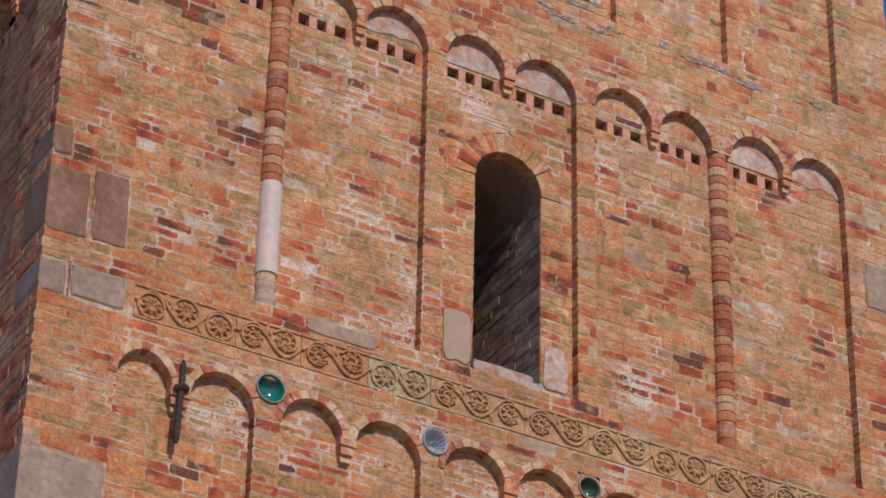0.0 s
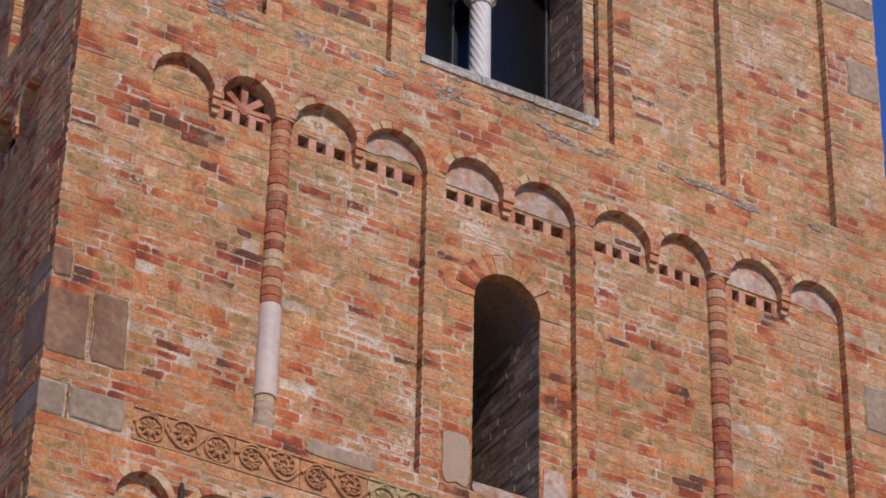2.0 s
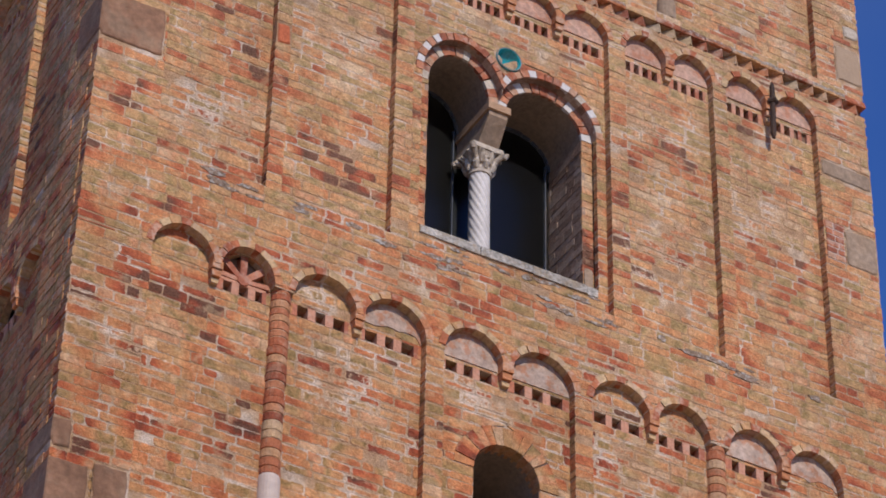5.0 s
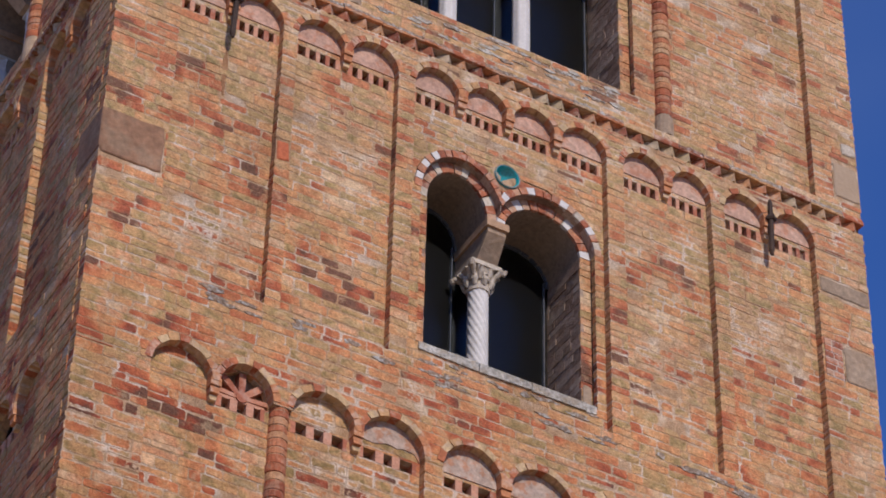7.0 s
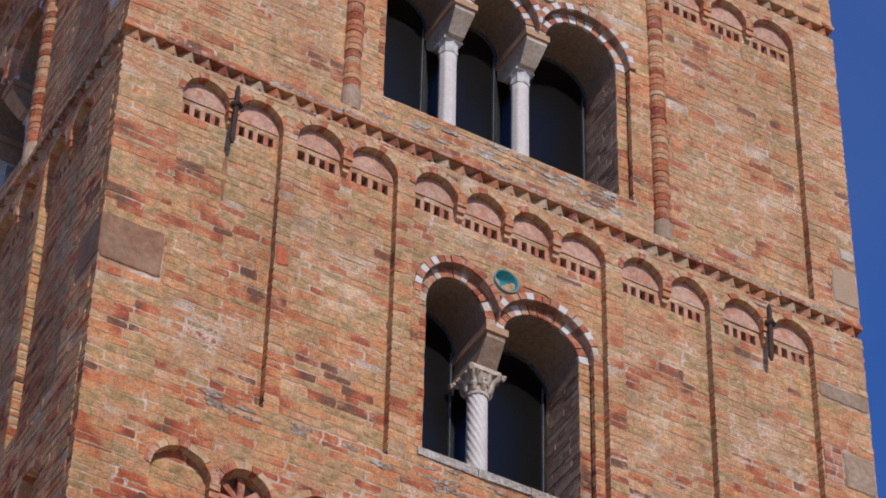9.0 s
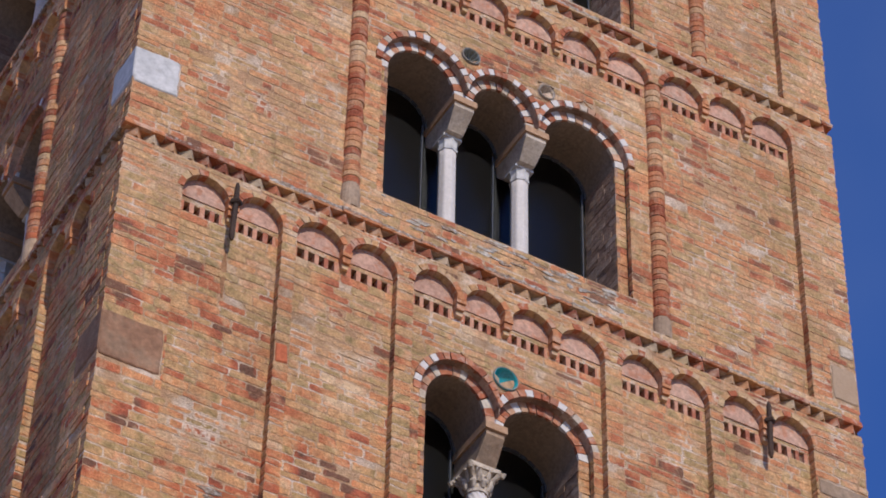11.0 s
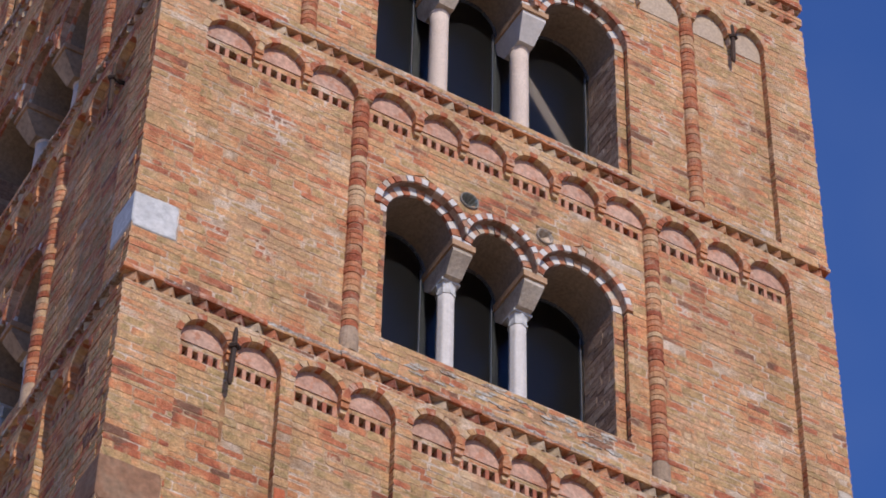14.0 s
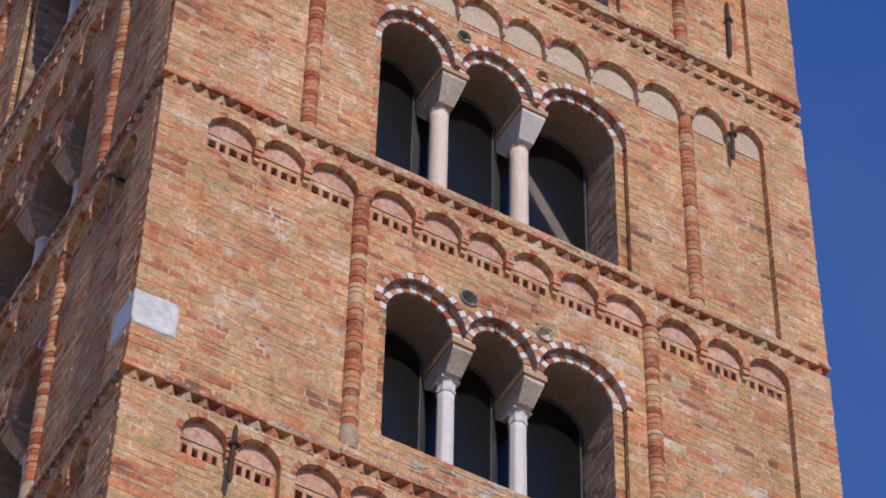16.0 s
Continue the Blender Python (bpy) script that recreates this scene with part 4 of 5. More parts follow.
def column(side, u, half, spec, win):
    kind, zs, z0 = spec["column"], spec["spring"], spec["sill"]
    d = 0.46
    top = zs - {"twisted": 0.56, "fluted": 0.45, "granite": 0.41}[kind]
    col = thing("window_column", {"twisted": "white marble column with spiral fluting and leafy capital", "fluted": "slender white marble column with small capital and long impost", "granite": "smooth pale granite column under a block impost"}[kind], "column", group="columns in the windows")
    r = {"twisted": 0.088, "fluted": 0.082, "granite": 0.098}[kind]
    sh = Heap(side)
    steps = 110 if kind == "twisted" else 10
    prof = [(r * (1.0 + 0.05 * (1 - i / steps)), z0 + 0.09 + (top - z0 - 0.09) * i / steps) for i in range(steps + 1)]
    if kind == "twisted":
        sh.lathe(u, d, prof, 48, twist=lambda ang, z: 0.045 * math.sin(11 * ang + 62 * z))
    elif kind == "fluted":
        sh.lathe(u, d, prof, 32, twist=lambda ang, z: 0.04 * math.cos(8 * ang))
    else:
        sh.lathe(u, d, prof, 28, twist=lambda ang, z: 0.012 * math.sin(3 * ang + 2 * z))
    sh.link("shaft", PALE_GRANITE if kind == "granite" else MARBLE, col, smooth=True)
    base = Heap(side)
    base.lathe(u, d, [(r * 1.5, z0 - 0.002), (r * 1.5, z0 + 0.035), (r * 1.25, z0 + 0.05), (r * 1.35, z0 + 0.07), (r * 1.1, z0 + 0.092)], 24)
    base.link("base", GREY_MARBLE, col)
    cap = Heap(side)
    if kind == "twisted":
        h = 0.235
        cap.lathe(u, d, [(r * 1.15, top - 0.02), (r * 1.2, top + 0.02), (r * 1.05, top + 0.03), (r * 1.2, top + 0.12), (r * 1.6, top + h - 0.05)], 24)
        for ring, (zb, zt, n, out) in enumerate(((0.02, 0.12, 8, 0.035), (0.08, 0.19, 8, 0.06))):
            for k in range(n):
                a = (k + 0.5 * ring) * math.tau / n
                ca, sa = math.cos(a), math.sin(a)
                rb = r * 1.12
                cap.tube([(u + ca * rb, d + sa * rb, top + zb), (u + ca * (rb + 0.02), d + sa * (rb + 0.02), top + (zb + zt) / 2), (u + ca * (rb + out), d + sa * (rb + out), top + zt), (u + ca * (rb + out + 0.02), d + sa * (rb + out + 0.02), top + zt - 0.03)], [0.02, 0.032, 0.026, 0.012], 7)
        for ca, sa in ((1, 1), (1, -1), (-1, 1), (-1, -1)):
            cap.tube([(u + ca * 0.09, d + sa * 0.09, top + 0.12), (u + ca * 0.145, d + sa * 0.145, top + h - 0.05), (u + ca * 0.165, d + sa * 0.165, top + h - 0.06), (u + ca * 0.155, d + sa * 0.155, top + h - 0.09)], [0.02, 0.03, 0.03, 0.02], 8)
        cap.box(u - 0.15, u + 0.15, d - 0.15, d + 0.15, top + h - 0.045, top + h)
        cap.link("capital", DIRTY_MARBLE, col, "leafy carved capital with corner scrolls")
        foot, ihalf = top + h, 0.10
    elif kind == "fluted":
        cap.lathe(u, d, [(r * 1.10, top - 0.015), (r * 1.16, top + 0.01), (r * 1.02, top + 0.02), (r * 1.06, top + 0.07), (r * 1.2, top + 0.12)], 24, twist=lambda ang, z: 0.07 * math.cos(8 * ang))
        cap.box(u - 0.10, u + 0.10, d - 0.10, d + 0.10, top + 0.12, top + 0.15)
        cap.link("capital", GREY_MARBLE, col, "small worn capital")
        foot, ihalf = top + 0.15, 0.085
    else:
        cap.lathe(u, d, [(r * 1.02, top - 0.01), (r * 1.1, top + 0.005), (r * 1.1, top + 0.02), (r * 1.02, top + 0.03)], 24)
        cap.link("capital", PALE_GRANITE, col)
        foot, ihalf = top + 0.03, 0.09
    # flaring impost that carries the whole thickness of the wall
    imp = Heap(side)
    t = zs - 0.075
    w = half + 0.005
    lower = [(u - ihalf, d - 0.15, foot), (u + ihalf, d - 0.15, foot), (u + ihalf, d + 0.15, foot), (u - ihalf, d + 0.15, foot)]
    upper = [(u - w, 0.15, t), (u + w, 0.15, t), (u + w, THICK - 0.02, t), (u - w, THICK - 0.02, t)]
    rim = [(p[0], p[1], t - 0.05) for p in upper]
    imp.add(lower + rim + upper, [[3, 2, 1, 0], [0, 1, 5, 4], [1, 2, 6, 5], [2, 3, 7, 6], [3, 0, 4, 7], [4, 5, 9, 8], [5, 6, 10, 9], [6, 7, 11, 10], [7, 4, 8, 11], [8, 9, 10, 11]])
    imp.link("impost", (GREY_STONE if kind == "twisted" or side.flip else MARBLE if kind == "granite" and u > 4.0 else DIRTY_MARBLE), col, "flaring stone impost block")
    slab = Heap(side)
    slab.box(u - w - 0.02, u + w + 0.02, 0.125, THICK - 0.01, t, zs)
    slab.link("slab", SLAB_STONE, col, "brown stone slab under the arches")
    return col


def round_shaft(side, u, z0, z1, foot=0.0, marble=None):
    """An engaged half-round shaft of stacked moulded bricks."""
    rng = side.rng
    sh = thing("engaged_shaft", "half-round shaft of banded red and ochre bricks on the wall", "shaft", group="engaged shafts of the tower")
    z = z0
    if marble:
        # a broken stub of stone under the marble
        hp = Heap(side)
        hp.lathe(u, R, [(0.078, z), (0.088, z + 0.05), (0.074, z + 0.12), (0.084, z + 0.17), (0.079, marble[0] - 0.07)], 18, twist=lambda ang, h: 0.08 * noise.noise(Vector((3 * math.cos(ang), 3 * math.sin(ang), 9 * h))))
        hp.link("stub", TAN_STONE, sh, "worn stub of tan stone")
        z = marble[0] - 0.07
    if foot:
        hp = Heap(side)
        hp.lathe(u, R, [(0.095, z), (0.095, z + foot * 0.7), (0.085, z + foot)], 18)
        hp.link("foot", GREY_STONE, sh, "pale stone foot")
        z += foot
    while z < z1 - 0.02:
        if marble and marble[0] <= z < marble[1]:
            hp = Heap(side)
            hp.lathe(u, R - 0.005, [(0.088, marble[0]), (0.088, marble[1] - 0.03), (0.082, marble[1])], 24)
            hp.link("marble_piece", SHAFT_MARBLE, sh, "smooth white marble length", smooth=False)
            z = marble[1]
            continue
        h = min(rng.choice((0.065, 0.075, 0.08, 0.09)), z1 - z)
        if marble and z < marble[0] < z + h:
            h = marble[0] - z
        r = 0.085 + rng.uniform(-0.005, 0.004)
        hp = Heap(side)
        hp.lathe(u + rng.uniform(-0.003, 0.003), R, [(r - 0.004, z + 0.003), (r, z + 0.008), (r, z + h - 0.008), (r - 0.004, z + h - 0.003)], 16)
        hp.link("brick_drum", SHAFT_BRICK, sh)
        z += h
    hp = Heap(side)
    hp.lathe(u, R, [(0.0775, z0 + 0.002), (0.0775, z1)], 18)
    hp.link("mortar_core", MORTAR, sh)
    return sh


SHAFT_BRICK = material("banded_shaft_brick", [(0.0, (0.28, 0.075, 0.038)), (0.30, (0.40, 0.12, 0.055)), (0.6, (0.46, 0.18, 0.085)), (0.85, (0.50, 0.27, 0.135)), (1.0, (0.52, 0.36, 0.21))], source="object", blotch=0.5, stain=7.0, edge=(0.5, 0.62), broad=0.2, stain_tone=(0.46, 0.30, 0.19))


def bowl(side, u, z, r, mat, label, ribs=0):
    """A glazed dish set in the wall, hollow side out."""
    b = thing("ceramic_bowl", label, "bowl", group="glazed bowls set in the wall")
    hp = Heap(side)
    n = 64
    prof = [(r, 0.02), (r * 1.0, -0.012), (r * 0.90, -0.014), (r * 0.86, 0.0), (r * 0.72, 0.035), (r * 0.5, 0.06), (r * 0.25, 0.072), (0.004, 0.075)]
    pts, faces = [], []
    for i, (rr, d) in enumerate(prof):
        for k in range(n):
            a = k * math.tau / n
            dd = d + (0.016 * math.cos(ribs * a) if ribs and 2 < i < 7 else 0)
            pts.append((u + rr * math.cos(a), spec_depth(z) + dd, z + rr * math.sin(a)))
    for i in range(len(prof) - 1):
        for k in range(n):
            faces.append([i * n + k, (i + 1) * n + k, (i + 1) * n + (k + 1) % n, i * n + (k + 1) % n])
    hp.add(pts, faces)
    dish = hp.link("dish", mat, b, smooth=True)
    col = Heap(side)
    n, ro = 28, r * 1.42
    ring = [(u + q * math.cos(k * math.tau / n), spec_depth(z) + (0.004 if q < ro else 0.012), z + q * math.sin(k * math.tau / n)) for q in (r * 0.95, ro) for k in range(n)]
    col.add(ring, [[k, (k + 1) % n, n + (k + 1) % n, n + k] for k in range(n)])
    col.link("mortar_bed", MORTAR, b, "mortar bed round the bowl")
    rim = Heap(side)
    rim.tube([(u + r * 0.97 * math.cos(k * math.tau / 28), spec_depth(z) - 0.012, z + r * 0.97 * math.sin(k * math.tau / 28)) for k in range(29)], 0.006, 6)
    rim.link("rim", WHITE_GLAZE, dish, "worn pale rim")
    return b


def spec_depth(z):
    """The depth of the wall's face where the bowls sit."""
    return -0.004 if z < 13 else R - 0.008


def anchor(side, u, z0, z1, d=-0.018):
    a = thing("wall_anchor", "dark rusty iron tie-rod anchor on the brick wall", "anchor", group="iron anchors")
    bar = Heap(side)
    m = z0 + (z1 - z0) * 0.66
    bar.tube([(u - 0.008, d, z0), (u - 0.012, d, z0 + 0.05), (u, d - 0.004, m), (u + 0.004, d, z1 - 0.05), (u + 0.004, d, z1)], [0.014, 0.028, 0.026, 0.022, 0.012], 8)
    bar.link("bar", IRON, a)
    eye = Heap(side)
    eye.tube([(u - 0.045, d + 0.005, m - 0.01), (u, d - 0.03, m), (u + 0.045, d + 0.005, m + 0.01)], [0.026, 0.032, 0.026], 8)
    eye.tube([(u, d + 0.16, m), (u, d - 0.03, m)], 0.02, 8)
    eye.link("eye", IRON, a)
    return a


def scroll_panel(side, parent, u0, u1, z0, z1, rng):
    """A carved frieze slab: a border, a winding vine and leaves in relief."""
    fz = Heap(side)
    fz.prism([(u0 + 0.003, z0 + 0.004), (u1 - 0.003, z0 + 0.004), (u1 - 0.003, z1 - 0.004), (u0 + 0.003, z1 - 0.004)], 0.007, 0.12)
    for z in (z0 + 0.016, z1 - 0.016):
        fz.box(u0 + 0.004, u1 - 0.004, -0.006, 0.03, z - 0.010, z + 0.010)
    n = max(2, round((u1 - u0) / 0.28))
    step, zc, amp = (u1 - u0) / n, (z0 + z1) / 2, (z1 - z0) * 0.36
    vine = [(u0 + 0.01 + (u1 - u0 - 0.02) * i / (12 * n), -0.004, zc + amp * math.sin(math.pi * i / 12)) for i in range(12 * n + 1)]
    fz.tube(vine, 0.013, 6)
    for k in range(n):
        c, s = u0 + step * (k + 0.5), (1 if k % 2 == 0 else -1)
        cz = zc - s * amp * 0.18
        kind = rng.choice(("spiral", "spiral", "rosette"))
        if kind == "spiral":
            fz.tube([(c + s * (0.112 - 0.100 * i / 20) * math.cos(0.5 + i * 0.55), -0.004, cz + (0.104 - 0.092 * i / 20) * math.sin(0.5 + i * 0.55)) for i in range(21)], 0.011, 6)
            leaves, ra, rb = 8, 0.03, 0.085
        else:
            fz.tube([(c + 0.102 * math.cos(i * math.tau / 20), -0.004, cz + 0.102 * math.sin(i * math.tau / 20)) for i in range(21)], 0.011, 6)
            leaves, ra, rb = 9, 0.012, 0.082
        off = rng.uniform(0, 1)
        for i in range(leaves):
            a = off + i * math.tau / leaves
            fz.tube([(c + ra * math.cos(a), 0.004, cz + ra * math.sin(a)), (c + (ra + rb) / 2 * math.cos(a + 0.15), -0.010, cz + (ra + rb) / 2 * math.sin(a + 0.15)), (c + rb * math.cos(a + 0.1), 0.004, cz + rb * math.sin(a + 0.1))], [0.008, 0.018, 0.007], 6)
        # small leaves in the corners
        e = u0 + step * (k + 1) - 0.015
        if e < u1 - 0.03:
            for da in (-0.5, 0.0, 0.5):
                fz.tube([(e, 0.0, zc + s * 0.11), (e + 0.05 * math.sin(da), -0.008, zc + s * 0.11 - s * 0.075 * math.cos(da))], [0.014, 0.006], 5)
    fz.link("frieze_panel", TERRACOTTA, parent, "carved terracotta slab with winding leaf scrolls")


# ---- the ground and the tower ----
gm = bpy.data.meshes.new("ground")
gm.from_pydata([(-3000, -3000, 0), (3000, -3000, 0), (3000, 3000, 0), (-3000, 3000, 0)], [], [[0, 1, 2, 3]])
gm.materials.append(BOUNCE_GROUND)
tagged(new("ground", gm), "unseen ground round the tower, pale and warm to bounce light up", "ground", kind="structure")

SOUTH, WEST = Side(False, 11), Side(True, 23)
wall_south = thing("wall_south", "sunlit brick tower wall with blind arches and sunk panels", "wall", kind="structure")
wall_west = thing("wall_west", "shaded brick tower wall with blind arches and sunk panels", "wall", kind="structure")
kept = build_side(SOUTH, wall_south, True)
build_side(WEST, wall_west, False)

# plain walls that close the tower: base, the far sides, floors and roof


def plain_bricks(side, wall, z0, z1, u0, u1):
    """Plain courses of brick with their mortar, for the stretches without panels."""
    bricks, mortar = Heap(side), Heap(side)
    n = round((z1 - z0) / 0.077)
    for i in range(n):
        a, b = z0 + (z1 - z0) * i / n, z0 + (z1 - z0) * (i + 1) / n
        lay_course(side, bricks, mortar, a, b, [((u0, u1), (u0, u1))], 0.0, 0.11, i)
    bricks.link("brickwork", BRICK, wall, "weathered orange and ochre bricks", "stuff")
    mortar.link("mortar", MORTAR, wall, "pale lime mortar joints")


EAST, NORTH = Side(True, 31, True), Side(False, 37, True)
wall_east = thing("wall_east", "plain brick wall of the tower", "wall", kind="structure")
wall_north = thing("wall_north", "plain brick wall of the tower", "wall", kind="structure")
plain_bricks(SOUTH, wall_south, 0.0, 10.6, 0.0, W)
plain_bricks(WEST, wall_west, 0.0, 10.6, 0.107, W)
plain_bricks(EAST, wall_east, 0.0, TOP, 0.113, W)
plain_bricks(NORTH, wall_north, 0.0, TOP, 0.113, W - 0.113)
for side, wall in ((EAST, wall_east), (NORTH, wall_north)):
    hp = Heap(side)
    hp.box(0.115, W - 0.115, 0.10, THICK, 0.0, TOP)
    hp.link("core", INNER, wall, "rough inner masonry")
hp = Heap(SOUTH)
hp.box(0.10, W - 0.12, 0.10, W - 0.12, 0.0, 10.55)
hp.link("base_core", INNER, wall_south, "rough inner masonry")
for z in (16.7, 20.5, 24.3, 28.4):
    hp = Heap(SOUTH)
    hp.box(THICK - 0.1, W - THICK + 0.1, THICK - 0.1, W - THICK + 0.1, z - 0.15, z)
    tagged(hp.link("floor", DARK_TIMBER), "dark timber floor inside the tower", "floor", kind="structure")
hp = Heap(SOUTH)
hp.add([(-0.1, -0.1, TOP), (W + 0.1, -0.1, TOP), (W + 0.1, W + 0.1, TOP), (-0.1, W + 0.1, TOP), (W / 2, W / 2, TOP + 6)], [[0, 1, 4], [1, 2, 4], [2, 3, 4], [3, 0, 4], [3, 2, 1, 0]])
tagged(hp.link("roof", RED_BRICK), "pointed brick roof of the tower", "roof", kind="structure")
# a raking beam behind the upper glazing
beam = Heap(SOUTH)
beam.tube([(3.95, 0.95, 27.6), (5.95, 0.95, 24.30)], 0.07, 4)
tagged(beam.link("timber_brace", PALE_GRANITE), "grey timber brace behind the glass", "beam")

for spec in WINDOWS:
    window(SOUTH, spec)
for spec in WEST.windows()[1:]:
    window(WEST, dict(spec, name="window_%d" % (int(spec["name"][-1]) + 4)))

for side in (SOUTH, WEST):
    round_shaft(side, 1.76, 13.34, 16.30, marble=(13.62, 14.42) if side is SOUTH else None)
    round_shaft(side, 5.785, 13.34, 16.30)
    round_shaft(side, 2.19, 20.74, 24.28, foot=0.30)
    round_shaft(side, 5.455, 20.74, 24.28, foot=0.25)
    round_shaft(side, 1.56, 24.80, 28.02)
    round_shaft(side, 6.05, 24.80, 28.02)
    round_shaft(side, 1.56, 29.14, 32.7, foot=0.10)
    round_shaft(side, 6.07, 29.14, 32.7, foot=0.10)

# carved frieze along the south side
frieze = thing("frieze", "band of carved terracotta slabs with leaf scrolls above the arches", "frieze")
frng = random.Random(5)
u = FRIEZE[0]
while u < FRIEZE[1] - 0.1:
    v = min(u + frng.choice((0.52, 0.55, 0.80, 0.56)), FRIEZE[1])
    scroll_panel(SOUTH, frieze, u, v, FRIEZE[2], FRIEZE[3], frng)
    u = v

DISHES = [(GREEN_GLAZE, "round bowl glazed deep green, set in brickwork", 0), (BLUE_GLAZE, "ribbed bowl glazed grey-blue, set in brickwork", 16),
          (DARK_GLAZE, "small dark green bowl, set in brickwork", 0), (TEAL_GLAZE, "round bowl glazed bright turquoise above a column", 0),
          (GREY_GLAZE, "round grey patterned bowl above a column", 10), (DIRTY_MARBLE, "broken grey bowl above a column", 6),
          (LEAF_GLAZE, "small bright green bowl above a column", 6), (SLOT_BRICK, "round terracotta flower above a column", 6)]
for (u, z, r), (mat, label, ribs) in zip(BOWLS, DISHES):
    bowl(SOUTH, u, z, r, mat, label, ribs)

anchor(SOUTH, 1.12, 12.00, 12.66)
anchor(SOUTH, 1.065, 19.73, 20.41)
anchor(SOUTH, 6.53, 19.75, 20.42)
anchor(SOUTH, 6.62, 27.45, 28.10, 0.0)
anchor(SOUTH, 6.74, 29.42, 30.45, 0.05)
anchor(WEST, 0.95, 23.6, 24.3)

# plaster patches, repair stones and the pierced wheel
def patch(u0, u1, z0, z1, d, mat, label, seed, proud=0.012):
    r = random.Random(seed)
    n, pts = 26, []
    for i in range(n):
        a = i * math.tau / n
        c, q = math.cos(a), math.sin(a)
        k = (abs(c) ** 9 + abs(q) ** 9) ** (-1 / 9) * r.uniform(0.90, 1.0) if proud > 0.01 else 0.78 + 0.5 * noise.noise(Vector((1.6 * c + seed, 1.6 * q, 0.7 * seed))) + r.uniform(-0.07, 0.07)
        pts.append(((u0 + u1) / 2 + (u1 - u0) / 2 * c * k, (z0 + z1) / 2 + (z1 - z0) / 2 * q * k))
    hp = Heap(SOUTH)
    hp.prism(pts, d - proud, d + 0.03)
    hp.link("plaster_patch", mat, wall_south, label)


patch(3.24, 3.485, 13.40, 13.86, R, TAN_STONE, "smooth grey repair stone", 1)
patch(4.12, 4.34, 13.40, 13.80, R, PLASTER, "patch of pinkish plaster", 2)
patch(3.48, 4.02, 13.34, 13.46, R - 0.03, PLASTER, "patch of plaster on the sill", 3)
patch(2.06, 2.66, 13.22, 13.34, 0.0, GREY_STONE, "grey slab set in the wall", 6)
patch(1.025, 1.085, 19.12, 19.66, R, RUST, "brown rust streak below the iron anchor", 21, proud=0.0052)
crust_rng = random.Random(77)
for k in range(34):
    cu = crust_rng.choice((crust_rng.uniform(1.0, 1.9), crust_rng.uniform(2.6, 3.3), crust_rng.uniform(3.9, 4.9), crust_rng.uniform(5.2, 6.3), crust_rng.uniform(0.8, 6.9)))
    cw, ch, cz = crust_rng.uniform(0.04, 0.16), crust_rng.uniform(0.03, 0.08), crust_rng.uniform(16.90, 17.02)
    patch(cu - cw, cu + cw, cz - ch / 2, cz + ch / 2, 0.0, LICHEN, "dark lichen crust", 100 + k, proud=crust_rng.uniform(0.004, 0.009))
patch(4.585, 4.672, 17.335, 17.60, 0.165, GREY_STONE, "pale repair stone by the window", 8)
for k in range(64):
    cu, cw, ch, cz = crust_rng.uniform(2.45, 5.1), crust_rng.uniform(0.03, 0.14), crust_rng.uniform(0.02, 0.07), crust_rng.uniform(20.76, 21.12)
    patch(cu - cw, cu + cw, cz - ch / 2, cz + ch / 2, R, crust_rng.choice((SILL_STONE, LICHEN, SILL_STONE)), "grey lichen crust below the sill", 200 + k, proud=crust_rng.uniform(0.005, 0.0095))
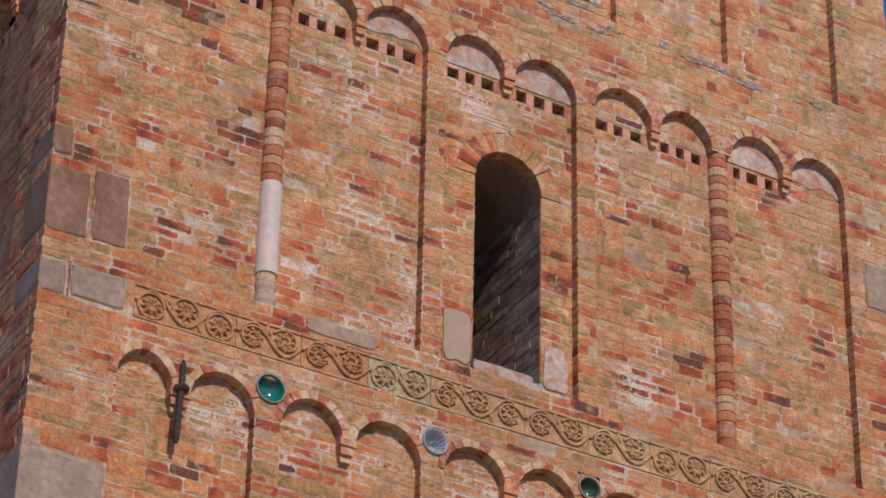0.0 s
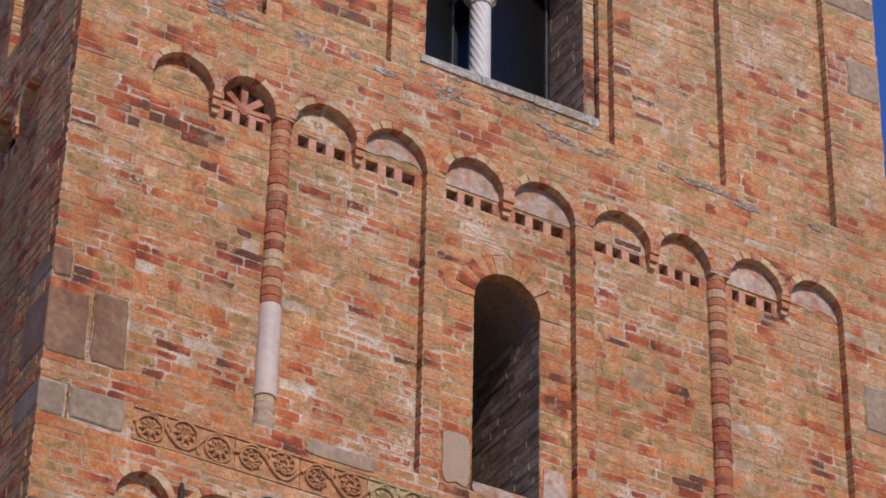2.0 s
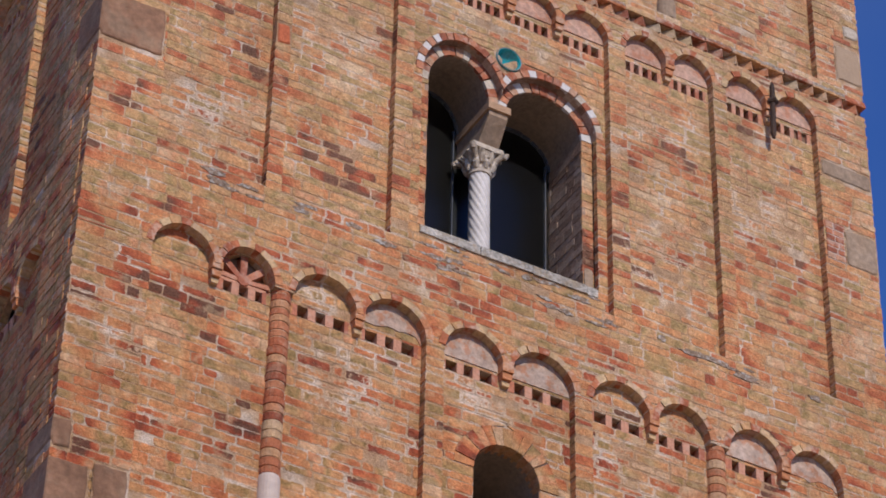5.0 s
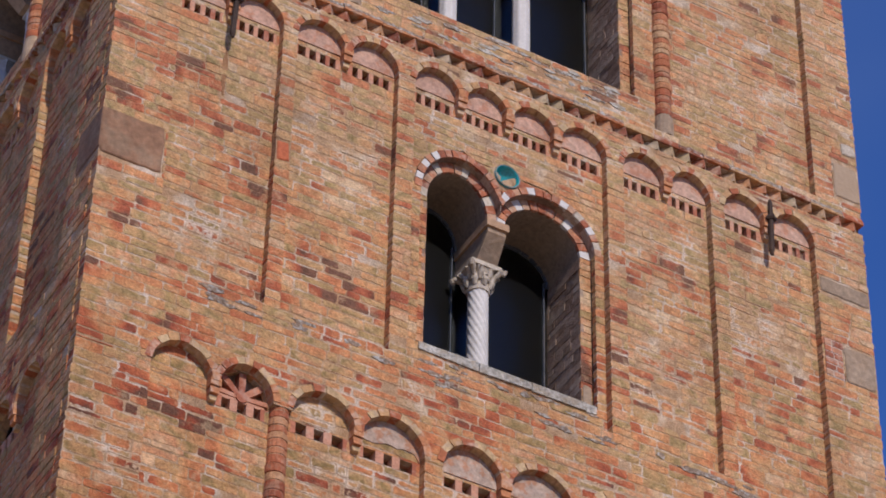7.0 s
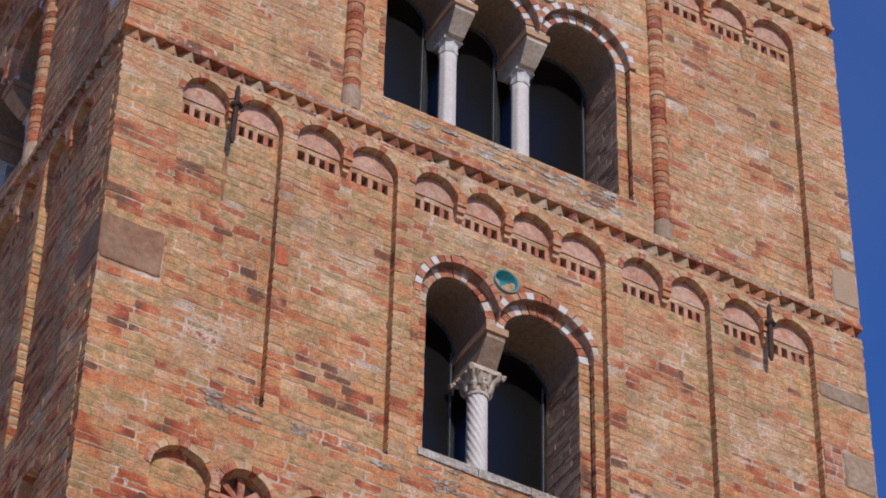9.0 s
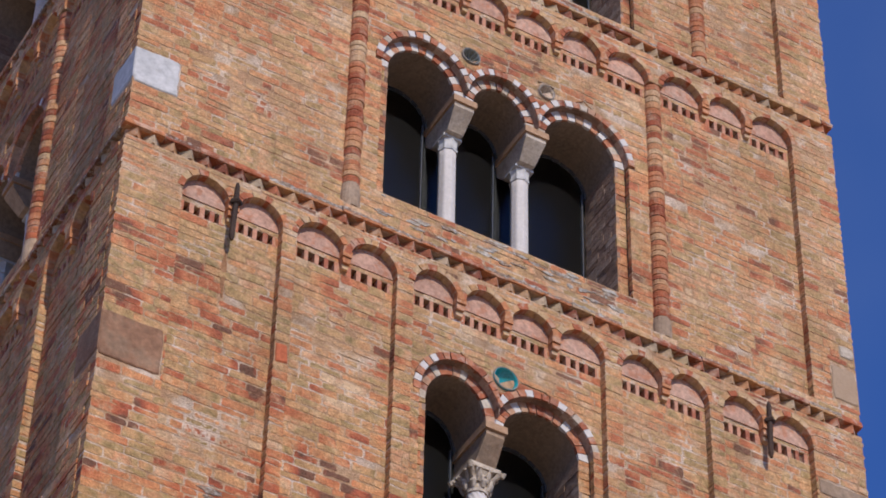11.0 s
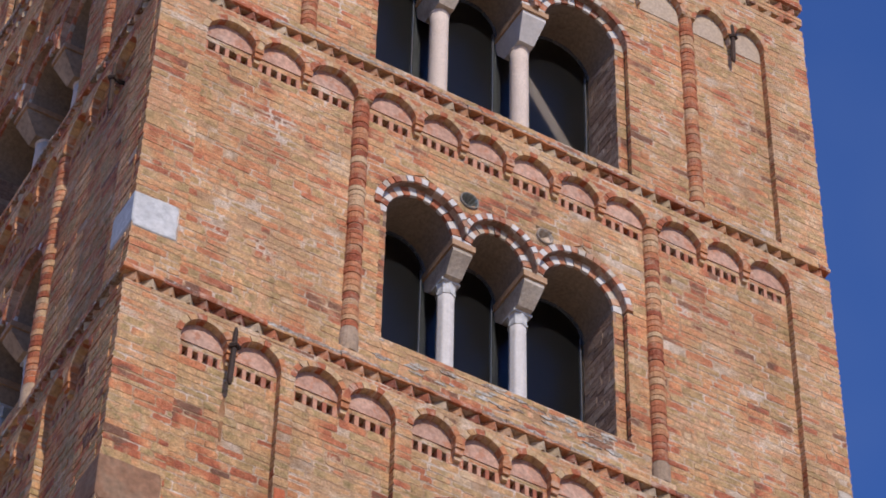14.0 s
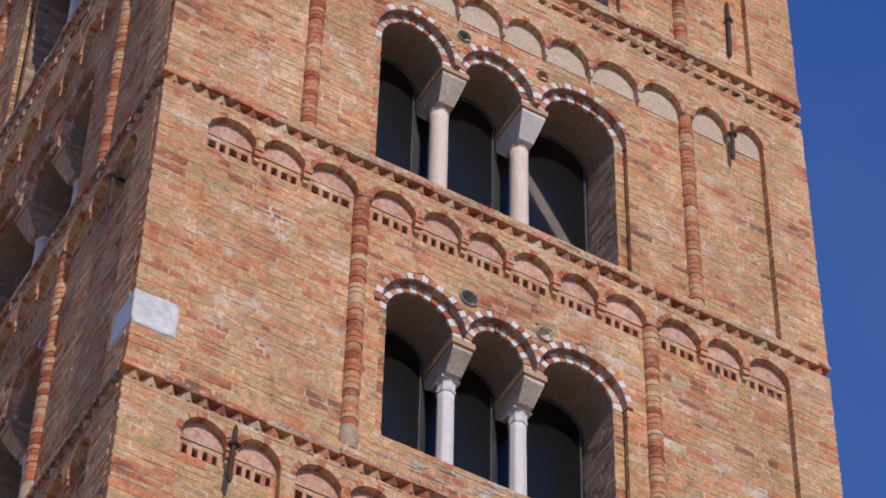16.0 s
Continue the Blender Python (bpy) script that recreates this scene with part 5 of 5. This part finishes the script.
for k in range(30):
    cu, cw, ch, cz = crust_rng.uniform(2.9, 4.7), crust_rng.uniform(0.03, 0.10), crust_rng.uniform(0.02, 0.05), crust_rng.uniform(17.12, 17.27)
    patch(cu - cw, cu + cw, cz - ch / 2, cz + ch / 2, R, LICHEN, "dark lichen crust below the sill", 300 + k, proud=crust_rng.uniform(0.005, 0.009))
# a repair of small dark red bricks in white lime beside the grey corner stone
repair_rng = random.Random(8)
bed = Heap(SOUTH)
bed.box(7.045, 7.235, -0.0065, 0.03, 18.60, 19.02)
bed.link("mortar_bed", SHAFT_MARBLE, wall_south, "white lime of a brick repair")
for k in range(6):
    z, cut = 18.605 + 0.069 * k, 7.045 + repair_rng.uniform(0.06, 0.13)
    for u0, u1 in ((7.042, cut - 0.006), (cut + 0.006, 7.228)):
        small = Heap(SOUTH)
        small.prism([(u0, z + 0.007), (u1, z + 0.005), (u1, z + 0.060), (u0, z + 0.062)], -0.010 - repair_rng.uniform(0.0, 0.002), 0.03)
        small.link("brick", VOUSSOIR_BRICK, wall_south)

wheel = Heap(SOUTH)
wa, wb, wz, wr = WHEEL
wc = (wa + wb) / 2
half_disc(wheel, wa - 0.02, wb + 0.02, wz, wr + 0.01, R + 0.085, R + 0.10, foot=0.04, slot=1)
for ang, wide in ((90, 0.026), (138, 0.024), (42, 0.025), (4, 0.018), (176, 0.018)):
    c, q = math.cos(radians(ang)), math.sin(radians(ang))
    tip = (wc + 0.225 * c, wz + 0.02 + 0.235 * q)
    wheel.prism([(wc + q * wide, wz + 0.02 - c * wide), (tip[0] + q * wide * 1.2, tip[1] - c * wide * 1.2), (tip[0] - q * wide * 1.2, tip[1] + c * wide * 1.2), (wc - q * wide, wz + 0.02 + c * wide)], R + 0.004 + 0.00002 * ang, R + 0.09)
wheel.prism([(wc + 0.05 * math.cos(i * math.tau / 9), wz + 0.02 + 0.05 * math.sin(i * math.tau / 9)) for i in range(9)], R - 0.004, R + 0.09)
wheel.link("pierced_wheel", [SLOT_BRICK, REVEAL_BRICK], wall_south, "half wheel of brick spokes filling an arch")

# single bricks of the stretch nearest to the eye
for poly, d, cover in kept:
    piece = Heap(SOUTH)
    piece.brick(poly, d, d + 0.10, cover=cover)
    piece.link("brick", BRICK_PIECE, wall_south)
